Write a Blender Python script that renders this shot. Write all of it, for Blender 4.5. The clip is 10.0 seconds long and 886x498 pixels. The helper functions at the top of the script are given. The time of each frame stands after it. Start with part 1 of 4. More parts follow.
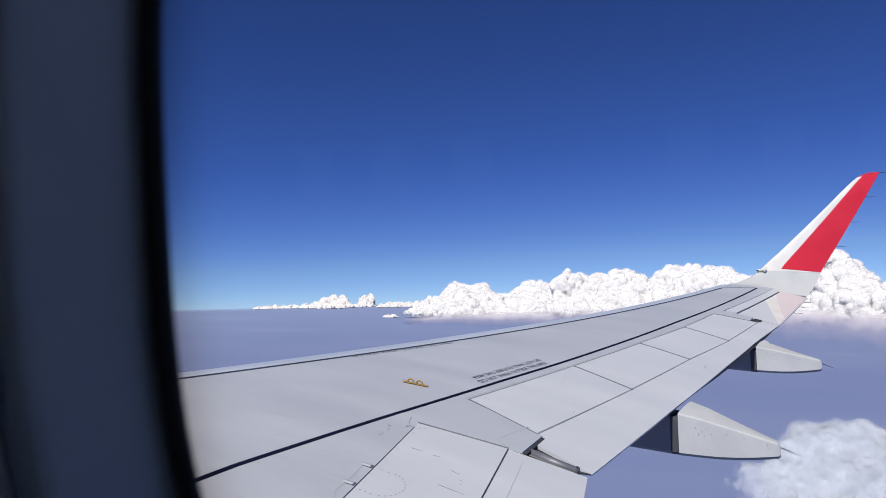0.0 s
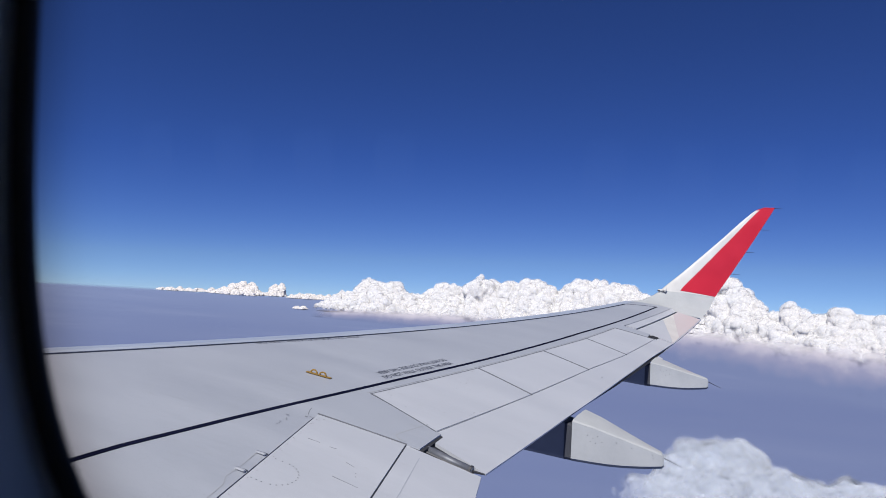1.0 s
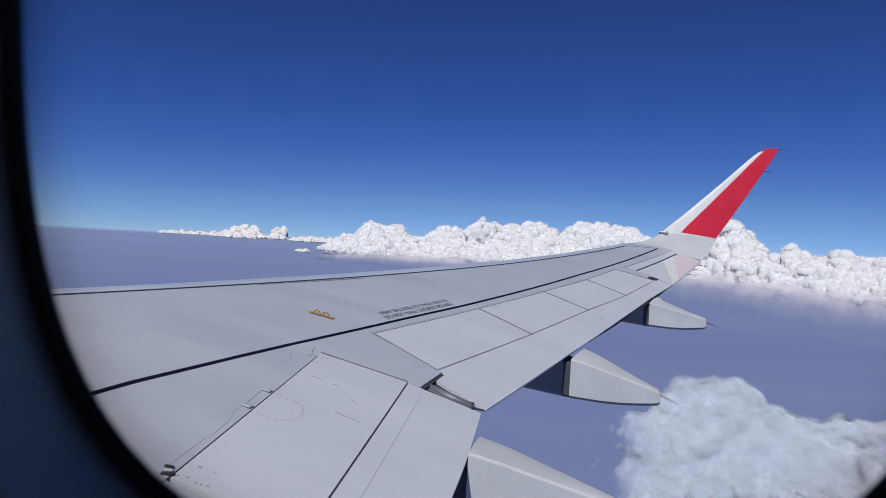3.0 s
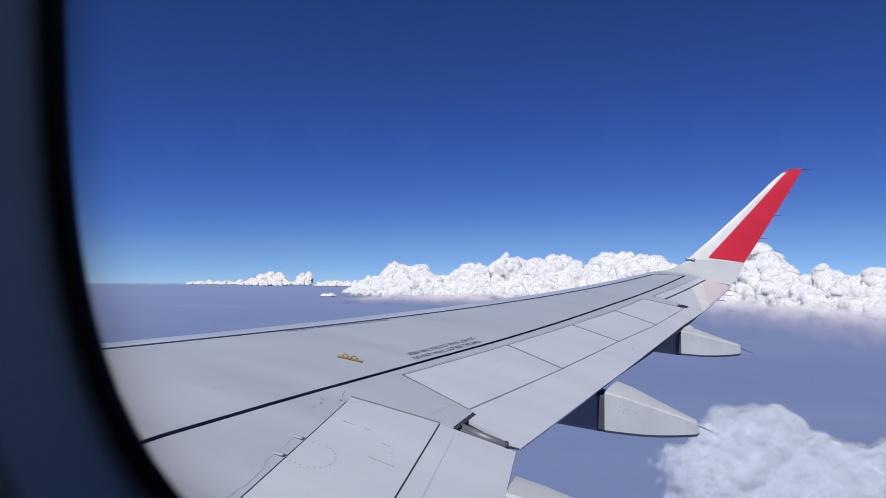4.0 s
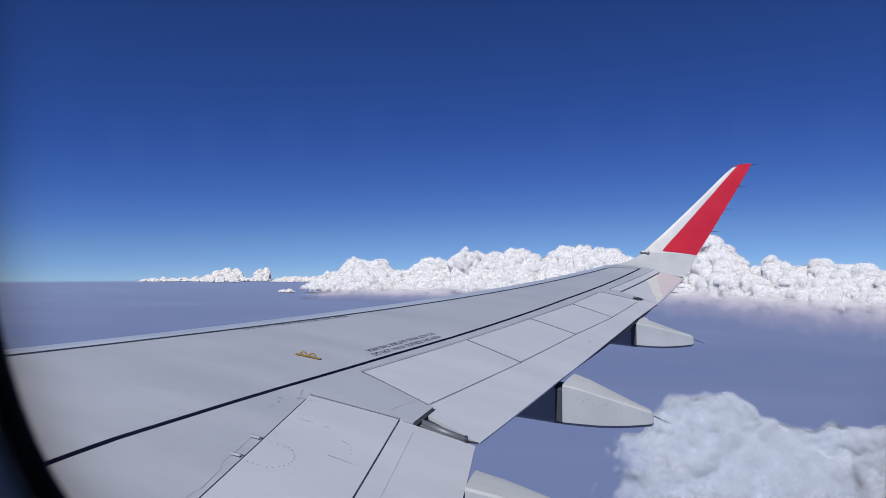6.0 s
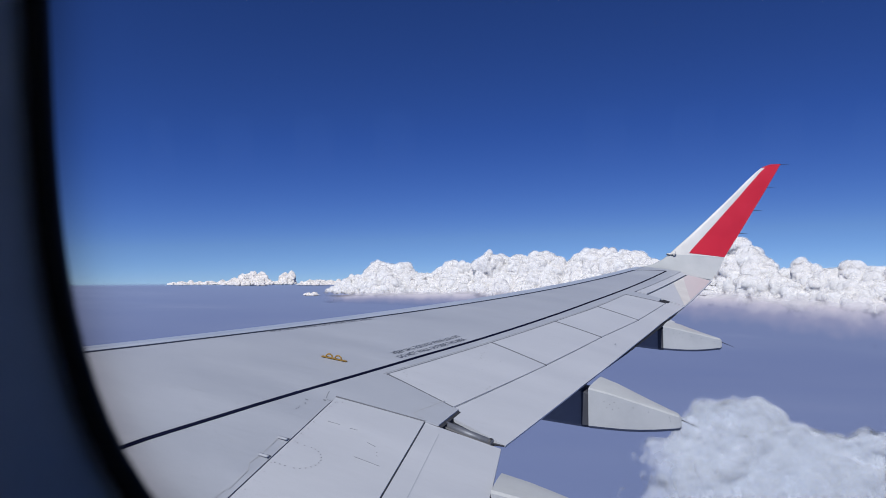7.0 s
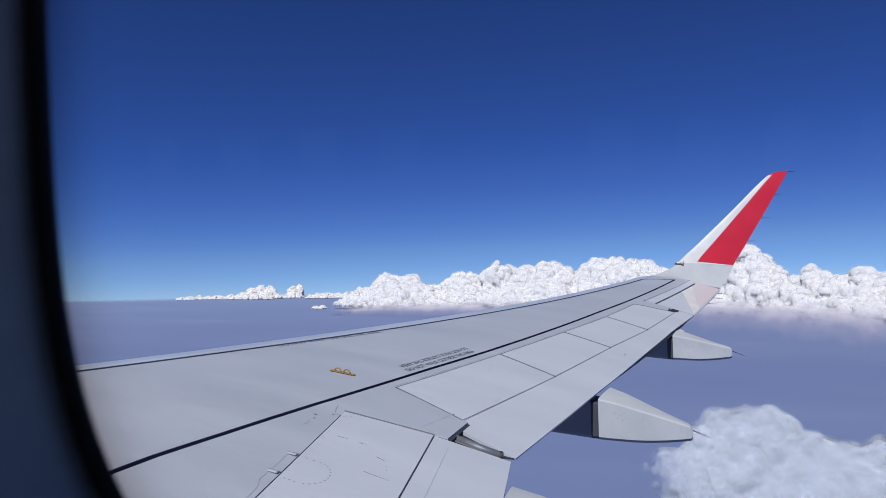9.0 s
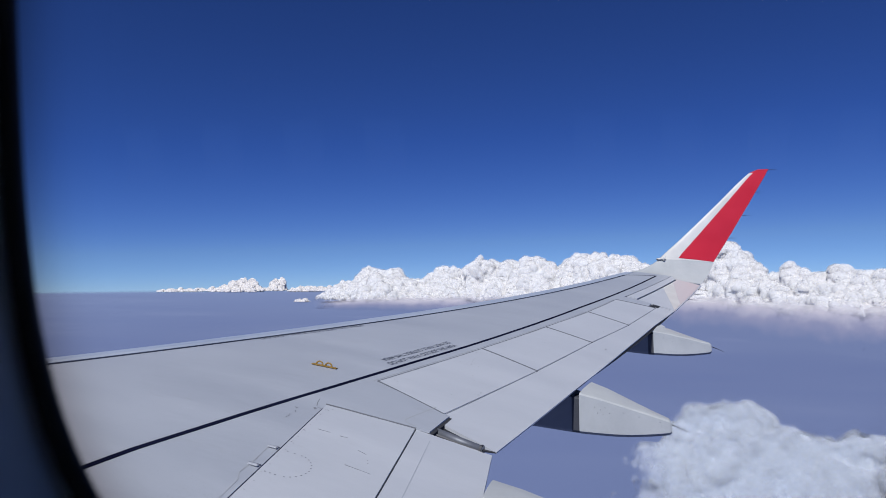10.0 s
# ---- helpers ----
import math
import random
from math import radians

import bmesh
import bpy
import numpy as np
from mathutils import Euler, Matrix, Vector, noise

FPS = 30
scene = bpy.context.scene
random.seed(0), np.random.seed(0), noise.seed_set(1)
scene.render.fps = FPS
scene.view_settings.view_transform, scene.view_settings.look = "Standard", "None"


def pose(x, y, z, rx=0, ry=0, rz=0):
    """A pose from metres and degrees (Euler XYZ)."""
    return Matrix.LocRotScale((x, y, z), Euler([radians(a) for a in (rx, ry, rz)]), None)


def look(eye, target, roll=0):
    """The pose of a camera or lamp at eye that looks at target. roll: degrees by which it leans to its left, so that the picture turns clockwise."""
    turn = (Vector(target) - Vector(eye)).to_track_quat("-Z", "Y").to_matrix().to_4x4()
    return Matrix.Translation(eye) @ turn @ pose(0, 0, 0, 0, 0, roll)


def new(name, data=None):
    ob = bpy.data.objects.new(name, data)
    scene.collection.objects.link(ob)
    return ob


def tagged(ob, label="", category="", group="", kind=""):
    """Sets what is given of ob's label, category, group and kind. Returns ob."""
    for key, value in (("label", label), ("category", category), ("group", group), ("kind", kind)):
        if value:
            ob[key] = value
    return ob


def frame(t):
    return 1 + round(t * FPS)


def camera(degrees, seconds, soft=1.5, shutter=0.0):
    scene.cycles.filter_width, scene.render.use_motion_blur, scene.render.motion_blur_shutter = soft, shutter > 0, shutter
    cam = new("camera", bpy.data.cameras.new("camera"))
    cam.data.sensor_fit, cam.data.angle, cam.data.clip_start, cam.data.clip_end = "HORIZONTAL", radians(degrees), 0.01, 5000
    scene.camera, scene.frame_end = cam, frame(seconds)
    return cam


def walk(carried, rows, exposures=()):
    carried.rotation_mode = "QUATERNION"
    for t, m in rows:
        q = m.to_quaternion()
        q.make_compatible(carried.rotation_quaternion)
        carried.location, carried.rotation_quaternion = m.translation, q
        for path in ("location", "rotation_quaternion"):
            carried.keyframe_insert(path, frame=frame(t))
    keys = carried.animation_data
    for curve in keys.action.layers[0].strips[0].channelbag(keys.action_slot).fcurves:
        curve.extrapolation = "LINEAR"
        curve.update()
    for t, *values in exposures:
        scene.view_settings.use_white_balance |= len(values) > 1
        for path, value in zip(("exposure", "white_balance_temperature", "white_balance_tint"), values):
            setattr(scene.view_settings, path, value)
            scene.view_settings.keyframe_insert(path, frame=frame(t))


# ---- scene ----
cam = camera(66.0, 10.0, soft=0.9)
cam.data.dof.use_dof = True
cam.data.dof.focus_distance = 9.0
cam.data.dof.aperture_fstop = 11.0

walk(cam, [
    (0, pose(1.7397, -7.7578, 0.7914, 94.571, 1.333, -70.691)),
    (0.5, pose(1.7382, -7.7591, 0.7879, 95.025, 0.717, -72.658)),
    (1, pose(1.7380, -7.7710, 0.7672, 94.612, -3.170, -78.019)),
    (1.5, pose(1.7367, -7.7787, 0.7582, 92.121, -3.769, -78.439)),
    (2, pose(1.7367, -7.7841, 0.7489, 89.947, -4.159, -78.294)),
    (2.2, pose(1.7352, -7.7859, 0.7513, 89.606, -4.397, -77.978)),
    (3.3, pose(1.7302, -7.7724, 0.7581, 90.888, -1.989, -77.849)),
    (3.5, pose(1.7305, -7.7647, 0.7568, 93.139, -1.366, -76.858)),
    (4, pose(1.7323, -7.7744, 0.7558, 92.945, -0.278, -75.807)),
    (4.5, pose(1.7352, -7.7847, 0.7642, 92.636, 0.375, -77.905)),
    (5, pose(1.7372, -7.7847, 0.7672, 92.660, 0.762, -79.165)),
    (5.5, pose(1.7385, -7.7847, 0.7653, 92.950, 0.765, -79.237)),
    (5.7, pose(1.7367, -7.7847, 0.7689, 92.750, 0.621, -79.402)),
    (6.8, pose(1.7283, -7.7738, 0.7583, 91.898, -0.412, -77.778)),
    (7, pose(1.7283, -7.7750, 0.7623, 92.745, 0.403, -77.193)),
    (7.5, pose(1.7282, -7.7760, 0.7635, 92.689, 0.579, -76.838)),
    (8, pose(1.7286, -7.7762, 0.7645, 92.674, 0.752, -76.798)),
    (8.5, pose(1.7276, -7.7751, 0.7641, 93.008, 0.874, -76.356)),
    (9, pose(1.7270, -7.7788, 0.7705, 93.712, 1.152, -76.534)),
    (9.5, pose(1.7278, -7.7813, 0.7705, 93.679, 1.141, -77.597)),
    (10, pose(1.7270, -7.7815, 0.7695, 93.204, 0.696, -77.937)),
], [(0, 0.32, 6750, 10), (0.5, 0.32, 6700, 10), (1.0, 0.18, 6600, 10), (1.5, 0.07, 6450, 10), (2.0, 0.0, 6400, 10), (3.5, -0.04, 6350, 10), (4.0, 0.14, 6350, 10),
    (4.5, 0.0, 6350, 10), (7.0, 0.0, 6280, 10), (8.5, 0.05, 6220, 10), (9.2, 0.05, 6220, 10), (10.0, 0.0, 6220, 10)])

scene.cycles.transparent_max_bounces = 128

# ---- world and sun ----
SUN_ELEVATION, SUN_AZIMUTH = 50.0, 282.0      # degrees, clockwise from the nose of the aircraft
world = bpy.data.worlds.new("sky")
scene.world = world
world.use_nodes = True
wn = world.node_tree
wn.nodes.clear()
sky = wn.nodes.new("ShaderNodeTexSky")
sky.sky_type = "NISHITA"
sky.sun_disc = False
sky.sun_elevation = radians(SUN_ELEVATION)
sky.sun_rotation = radians(SUN_AZIMUTH)
sky.altitude = 9500
sky.air_density = 1.3
sky.dust_density = 0.9
sky.ozone_density = 2.5
back = wn.nodes.new("ShaderNodeBackground")
back.inputs["Strength"].default_value = 0.10
wout = wn.nodes.new("ShaderNodeOutputWorld")
def tinted(colour):
    n = wn.nodes.new("ShaderNodeMixRGB")
    n.blend_type = "MULTIPLY"
    n.inputs[0].default_value = 1.0
    n.inputs[2].default_value = (*colour, 1)
    wn.links.new(sky.outputs[0], n.inputs[1])
    return n


high_air, low_air = tinted((0.31, 0.47, 0.90)), tinted((0.55, 0.625, 0.775))   # deep blue aloft, paler towards the horizon
lum = wn.nodes.new("ShaderNodeRGBToBW")
wn.links.new(sky.outputs[0], lum.inputs[0])
thick_air = wn.nodes.new("ShaderNodeMapRange")
thick_air.inputs["From Min"].default_value = 1.8
thick_air.inputs["From Max"].default_value = 4.5
wn.links.new(lum.outputs[0], thick_air.inputs["Value"])
air = wn.nodes.new("ShaderNodeMixRGB")
wn.links.new(thick_air.outputs[0], air.inputs[0])
wn.links.new(high_air.outputs[0], air.inputs[1])
wn.links.new(low_air.outputs[0], air.inputs[2])
wn.links.new(air.outputs[0], back.inputs["Color"])
wn.links.new(back.outputs[0], wout.inputs["Surface"])

sun_data = bpy.data.lights.new("sun", "SUN")
sun_data.energy = 4.1
sun_data.angle = radians(0.5)
sun_data.color = (1.0, 0.97, 0.925)
sun = new("sun", sun_data)
_a, _e = radians(SUN_AZIMUTH), radians(SUN_ELEVATION)
sun.matrix_world = look((0, 0, 0), (-math.sin(_a) * math.cos(_e), -math.cos(_a) * math.cos(_e), -math.sin(_e)))


# ---- materials ----
def shader(name):
    m = bpy.data.materials.new(name)
    m.use_nodes = True
    t = m.node_tree
    b = t.nodes["Principled BSDF"]
    return m, t, b


def node(t, kind, **values):
    n = t.nodes.new(kind)
    for key, v in values.items():
        n.inputs[key.replace("_", " ")].default_value = v
    return n


def ramp(t, source, stops):
    r = t.nodes.new("ShaderNodeValToRGB")
    while len(r.color_ramp.elements) < len(stops):
        r.color_ramp.elements.new(0.5)
    for el, (at, col) in zip(r.color_ramp.elements, stops):
        el.position = at
        el.color = (*col, 1) if len(col) == 3 else col
    t.links.new(source, r.inputs[0])
    return r


def paint(name, dark, light, rough=0.38, stretch=(1, 1, 1), scale=1.2, bump=0.02, metal=0.0, grime=None, shine=0.5):
    """Painted or bare sheet: two scales of tone, streaks along the airflow, faint relief."""
    m, t, b = shader(name)
    co = t.nodes.new("ShaderNodeTexCoord")
    mp = t.nodes.new("ShaderNodeMapping")
    mp.inputs["Scale"].default_value = stretch
    t.links.new(co.outputs["Object"], mp.inputs[0])
    n1 = node(t, "ShaderNodeTexNoise", Scale=scale, Detail=6.0, Roughness=0.6)
    n2 = node(t, "ShaderNodeTexNoise", Scale=scale * 14, Detail=4.0)
    t.links.new(mp.outputs[0], n1.inputs["Vector"])
    t.links.new(mp.outputs[0], n2.inputs["Vector"])
    mix = t.nodes.new("ShaderNodeMath")
    mix.operation = "MULTIPLY_ADD"
    mix.inputs[1].default_value = 0.3
    t.links.new(n2.outputs["Fac"], mix.inputs[0])
    t.links.new(n1.outputs["Fac"], mix.inputs[2])
    r = ramp(t, mix.outputs[0], [(0.42, dark), (0.9, light)])
    colour = r.outputs[0]
    if grime:
        n3 = node(t, "ShaderNodeTexNoise", Scale=scale * 5, Detail=8.0, Roughness=0.75)
        t.links.new(mp.outputs[0], n3.inputs["Vector"])
        g = ramp(t, n3.outputs["Fac"], [(0.6, (0, 0, 0)), (0.78, (1, 1, 1))])
        mx = t.nodes.new("ShaderNodeMixRGB")
        mx.inputs[2].default_value = (*grime, 1)
        half = t.nodes.new("ShaderNodeMath")
        half.operation = "MULTIPLY"
        half.inputs[1].default_value = 0.35
        t.links.new(g.outputs[0], half.inputs[0])
        t.links.new(half.outputs[0], mx.inputs[0])
        t.links.new(colour, mx.inputs[1])
        colour = mx.outputs[0]
    t.links.new(colour, b.inputs["Base Color"])
    rr = t.nodes.new("ShaderNodeMapRange")
    rr.inputs["To Min"].default_value = rough - 0.06
    rr.inputs["To Max"].default_value = rough + 0.12
    t.links.new(n1.outputs["Fac"], rr.inputs["Value"])
    t.links.new(rr.outputs[0], b.inputs["Roughness"])
    b.inputs["Metallic"].default_value = metal
    b.inputs["Specular IOR Level"].default_value = shine
    bp = t.nodes.new("ShaderNodeBump")
    bp.inputs["Strength"].default_value = bump
    bp.inputs["Distance"].default_value = 0.02
    t.links.new(n2.outputs["Fac"], bp.inputs["Height"])
    t.links.new(bp.outputs[0], b.inputs["Normal"])
    return m


def cloud_material(name, low, high, fade, relief, scale, lean_by=0.5, see_through=0.25, crisp=1.0, ragged=5.0, detail=8.0, patches=1.0):
    """Sunlit droplets: diffuse and translucent, normals leaned towards the sun to brighten shaded sides, dissolving
    into the haze at the foot.
    """
    m, t, b = shader(name)
    t.nodes.remove(b)
    out = t.nodes["Material Output"]
    geo = t.nodes.new("ShaderNodeNewGeometry")
    n1 = node(t, "ShaderNodeTexNoise", Scale=scale, Detail=detail, Roughness=0.62)
    n2 = node(t, "ShaderNodeTexNoise", Scale=scale * 5, Detail=6.0, Roughness=0.7)
    t.links.new(geo.outputs["Position"], n1.inputs["Vector"])
    t.links.new(geo.outputs["Position"], n2.inputs["Vector"])
    r = ramp(t, n1.outputs["Fac"], [(0.3, low), (0.6, high)])
    bp = t.nodes.new("ShaderNodeBump")
    bp.inputs["Strength"].default_value = relief
    bp.inputs["Distance"].default_value = 0.25 / scale
    t.links.new(n2.outputs["Fac"], bp.inputs["Height"])
    # shading normals pulled towards the sun: an evenly lit look built in
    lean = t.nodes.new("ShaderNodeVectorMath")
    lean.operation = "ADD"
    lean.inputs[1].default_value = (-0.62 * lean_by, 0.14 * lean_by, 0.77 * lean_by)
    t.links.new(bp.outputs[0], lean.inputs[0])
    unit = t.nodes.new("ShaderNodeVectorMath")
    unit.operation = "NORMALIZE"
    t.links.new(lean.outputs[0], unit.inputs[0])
    dif = node(t, "ShaderNodeBsdfDiffuse")
    tra = node(t, "ShaderNodeBsdfTranslucent")
    t.links.new(r.outputs[0], dif.inputs["Color"])
    t.links.new(r.outputs[0], tra.inputs["Color"])
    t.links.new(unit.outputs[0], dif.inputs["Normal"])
    body = t.nodes.new("ShaderNodeMixShader")
    body.inputs[0].default_value = see_through
    t.links.new(dif.outputs[0], body.inputs[1])
    t.links.new(tra.outputs[0], body.inputs[2])
    # height over the haze layer, which rises towards the horizon
    flat_xy = t.nodes.new("ShaderNodeVectorMath")
    flat_xy.operation = "MULTIPLY"
    flat_xy.inputs[1].default_value = (1, 1, 0)
    t.links.new(geo.outputs["Position"], flat_xy.inputs[0])
    size = t.nodes.new("ShaderNodeVectorMath")
    size.operation = "LENGTH"
    t.links.new(flat_xy.outputs[0], size.inputs[0])

    def sum_of(op, a, bb):
        n = t.nodes.new("ShaderNodeMath")
        n.operation = op
        for k, v in enumerate((a, bb)):
            if isinstance(v, (int, float)):
                n.inputs[k].default_value = v
            else:
                t.links.new(v, n.inputs[k])
        return n.outputs[0]

    ratio = sum_of("DIVIDE", size.outputs["Value"], 4900.0)
    floor_z = sum_of("ADD", sum_of("MULTIPLY", sum_of("POWER", ratio, 3.0), 127.0), -120.0)
    sep = t.nodes.new("ShaderNodeSeparateXYZ")
    t.links.new(geo.outputs["Position"], sep.inputs[0])
    above = sum_of("SUBTRACT", sep.outputs["Z"], floor_z)
    up = t.nodes.new("ShaderNodeMapRange")
    up.inputs["From Max"].default_value = fade
    up.inputs["To Max"].default_value = 3.0
    t.links.new(above, up.inputs["Value"])
    density = t.nodes.new("ShaderNodeAttribute")
    density.attribute_name = "cover"
    lift = sum_of("ADD", sum_of("MULTIPLY", sum_of("SUBTRACT", n1.outputs["Fac"], 0.5), ragged), sum_of("MULTIPLY", sum_of("SUBTRACT", density.outputs["Fac"], 0.36), 3.5))
    clip = sum_of("MINIMUM", sum_of("MAXIMUM", sum_of("MULTIPLY", lift, crisp), 0.0), 1.0)
    drift = node(t, "ShaderNodeTexNoise", Scale=scale * 0.8, Detail=6.0, Roughness=0.65)
    t.links.new(geo.outputs["Position"], drift.inputs["Vector"])
    foot = sum_of("SUBTRACT", sum_of("ADD", up.outputs[0], sum_of("MULTIPLY", drift.outputs["Fac"], 4.0 * patches)), 0.7 + 2.0 * patches)
    solid = sum_of("MULTIPLY", clip, sum_of("MINIMUM", sum_of("MAXIMUM", foot, 0.0), 1.0))
    clear = node(t, "ShaderNodeBsdfTransparent")
    mix = t.nodes.new("ShaderNodeMixShader")
    t.links.new(solid, mix.inputs[0])
    t.links.new(clear.outputs[0], mix.inputs[1])
    t.links.new(body.outputs[0], mix.inputs[2])
    t.links.new(mix.outputs[0], out.inputs["Surface"])
    return m


AIRFLOW = (2.2, 0.5, 1)
grey_paint = paint("grey_wing_paint", (0.340, 0.363, 0.414), (0.407, 0.430, 0.482), 0.42, AIRFLOW, 0.9, grime=(0.27, 0.27, 0.27))
panel_paint = paint("pale_panel_paint", (0.445, 0.464, 0.510), (0.506, 0.524, 0.570), 0.42, AIRFLOW, 1.1, grime=(0.33, 0.33, 0.33))
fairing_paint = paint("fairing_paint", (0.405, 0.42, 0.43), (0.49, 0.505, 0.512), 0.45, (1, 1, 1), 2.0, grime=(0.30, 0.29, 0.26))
# fairing seal, dark enough to carry the wing's shade over a sunlit strip
seal_shade_paint = paint("seal_and_shade_grey", (0.05, 0.054, 0.068), (0.07, 0.074, 0.09), 0.7, shine=0.1)
seam_dark = paint("sealant_dark", (0.02, 0.022, 0.03), (0.05, 0.052, 0.06), 0.8, shine=0.1)
seal_and_shade_grey = paint("seal_and_shade_grey", (0.12, 0.13, 0.155), (0.19, 0.20, 0.225), 0.8, shine=0.1)
slat_metal = paint("slat_metal", (0.38, 0.43, 0.52), (0.47, 0.52, 0.61), 0.36, (0.4, 1, 1), 1.5, metal=0.1)
line_paint = paint("black_line_paint", (0.003, 0.004, 0.016), (0.008, 0.010, 0.030), 0.9, shine=0.05)
joint_paint = paint("joint_sealant", (0.02, 0.026, 0.05), (0.045, 0.055, 0.09), 0.8, shine=0.1)
white_paint = paint("white_paint", (0.56, 0.55, 0.53), (0.70, 0.69, 0.67), 0.38, (1, 1, 1), 2.5, grime=(0.36, 0.33, 0.29))
red_paint = paint("red_paint", (0.52, 0.018, 0.035), (0.62, 0.026, 0.05), 0.35, (1, 1, 1), 1.5)
pink_paint = paint("faded_pink_paint", (0.54, 0.485, 0.495), (0.60, 0.545, 0.555), 0.45)
yellow_paint = paint("yellow_paint", (0.24, 0.14, 0.03), (0.42, 0.25, 0.05), 0.55, (1, 1, 1), 20.0)
tube_metal = paint("tube_metal", (0.13, 0.14, 0.17), (0.20, 0.21, 0.24), 0.5, (1, 1, 1), 6.0, metal=0.4)
dark_metal = paint("dark_metal", (0.05, 0.05, 0.055), (0.10, 0.10, 0.11), 0.4, metal=0.6)
mark_paint = paint("stencil_paint", (0.08, 0.09, 0.12), (0.13, 0.14, 0.18), 0.8, shine=0.1)
faint_mark = paint("faint_mark", (0.17, 0.18, 0.21), (0.25, 0.26, 0.29), 0.8, shine=0.1)
# fairing grey darkened to stand for shade under wing and belly
fairing_shade_paint = paint("fairing_shade_grey", (0.15, 0.16, 0.185), (0.20, 0.21, 0.24), 0.6, shine=0.2)
speck_paint = paint("dirt_specks", (0.33, 0.345, 0.375), (0.40, 0.415, 0.445), 0.7, shine=0.1)
seam_faint = paint("faint_seam", (0.36, 0.385, 0.44), (0.41, 0.435, 0.49), 0.6, shine=0.2)
rubber = paint("black_rubber", (0.006, 0.006, 0.007), (0.014, 0.014, 0.016), 0.6, (1, 1, 1), 30.0)
lining = paint("cabin_lining", (0.42, 0.445, 0.47), (0.49, 0.515, 0.54), 0.55, (1, 1, 1), 9.0, bump=0.05)
cabin_dark = paint("cabin_trim", (0.60, 0.65, 0.75), (0.68, 0.73, 0.83), 0.7, (1, 1, 1), 6.0)
fuselage_paint = paint("fuselage_paint", (0.70, 0.71, 0.72), (0.78, 0.79, 0.80), 0.35, (1, 1, 1), 1.0)

glass, gt, gb = shader("window_glass")
gt.nodes.remove(gb)
g_clear = node(gt, "ShaderNodeBsdfTransparent", Color=(0.96, 0.97, 0.97, 1))
# pane colour goes darker and browner towards the rim
g_rim = gt.nodes.new("ShaderNodeAttribute")
g_rim.attribute_name = "film"
g_tint = gt.nodes.new("ShaderNodeMixRGB")
g_tint.inputs[1].default_value = (0.96, 0.97, 0.97, 1)
g_tint.inputs[2].default_value = (0.50, 0.45, 0.41, 1)
gt.links.new(g_rim.outputs["Fac"], g_tint.inputs[0])
gt.links.new(g_tint.outputs[0], g_clear.inputs["Color"])
g_gloss = node(gt, "ShaderNodeBsdfGlossy", Roughness=0.02)
g_fres = node(gt, "ShaderNodeFresnel", IOR=1.2)
g_mix = gt.nodes.new("ShaderNodeMixShader")
gt.links.new(g_fres.outputs[0], g_mix.inputs[0])
gt.links.new(g_clear.outputs[0], g_mix.inputs[1])
gt.links.new(g_gloss.outputs[0], g_mix.inputs[2])
gt.links.new(g_mix.outputs[0], gt.nodes["Material Output"].inputs["Surface"])

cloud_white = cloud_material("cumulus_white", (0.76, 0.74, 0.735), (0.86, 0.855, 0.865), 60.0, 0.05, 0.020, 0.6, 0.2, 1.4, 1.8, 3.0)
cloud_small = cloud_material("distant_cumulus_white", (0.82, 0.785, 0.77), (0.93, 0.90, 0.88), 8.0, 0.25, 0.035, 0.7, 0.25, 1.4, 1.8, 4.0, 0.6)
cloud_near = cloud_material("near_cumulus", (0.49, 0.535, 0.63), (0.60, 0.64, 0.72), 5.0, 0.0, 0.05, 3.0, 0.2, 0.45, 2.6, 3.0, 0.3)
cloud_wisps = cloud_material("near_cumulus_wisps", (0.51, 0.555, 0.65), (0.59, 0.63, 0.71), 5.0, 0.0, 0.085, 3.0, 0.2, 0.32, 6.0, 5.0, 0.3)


# ---- mesh helpers ----
def part(name, verts, faces, material, parent=None, label="", smooth=False):
    me = bpy.data.meshes.new(name)
    me.from_pydata([tuple(v) for v in verts], [], faces)
    for m in (material if isinstance(material, (list, tuple)) else [material]):
        me.materials.append(m)
    if smooth:
        me.polygons.foreach_set("use_smooth", [True] * len(me.polygons))
    me.update()
    ob = new(name, me)
    if parent is not None:
        ob.parent = parent
    if label:
        tagged(ob, label)
    return ob


def cubic(xs, ys):
    """A smooth curve through the nodes, as a function of an array."""
    xs, ys = np.array(xs, float), np.array(ys, float)
    d = np.gradient(ys, xs)

    def f(x):
        x = np.asarray(x, float)
        i = np.clip(np.searchsorted(xs, x) - 1, 0, len(xs) - 2)
        h = xs[i + 1] - xs[i]
        k = np.clip((x - xs[i]) / h, 0, 1)
        return ((2 * k**3 - 3 * k**2 + 1) * ys[i] + (k**3 - 2 * k**2 + k) * h * d[i]
                + (-2 * k**3 + 3 * k**2) * ys[i + 1] + (k**3 - k**2) * h * d[i + 1])
    return f


# ---- the wing's form: x outboard, y towards the nose ----
BEND_A, BEND_B, BEND_C = 0.027148, 0.0005627, 0.00016545
TWIST_A, TWIST_B = 0.13751, -0.000539
upper_form = cubic([0, 0.012, 0.03, 0.1, 0.2, 0.4, 0.6, 0.8, 1.0], [0, 0.0145, 0.024, 0.0445, 0.0555, 0.058, 0.05, 0.028, 0.0])
lower_form = cubic([0, 0.012, 0.03, 0.1, 0.2, 0.4, 0.6, 0.8, 1.0], [0, -0.012, -0.02, -0.038, -0.052, -0.058, -0.04, -0.012, -0.004])


def leading(x):
    return -0.515 * x


def trailing(x):
    return -7.0 - 0.03 * x if x < 6.4 else -7.19 - (x - 6.4) * 0.292


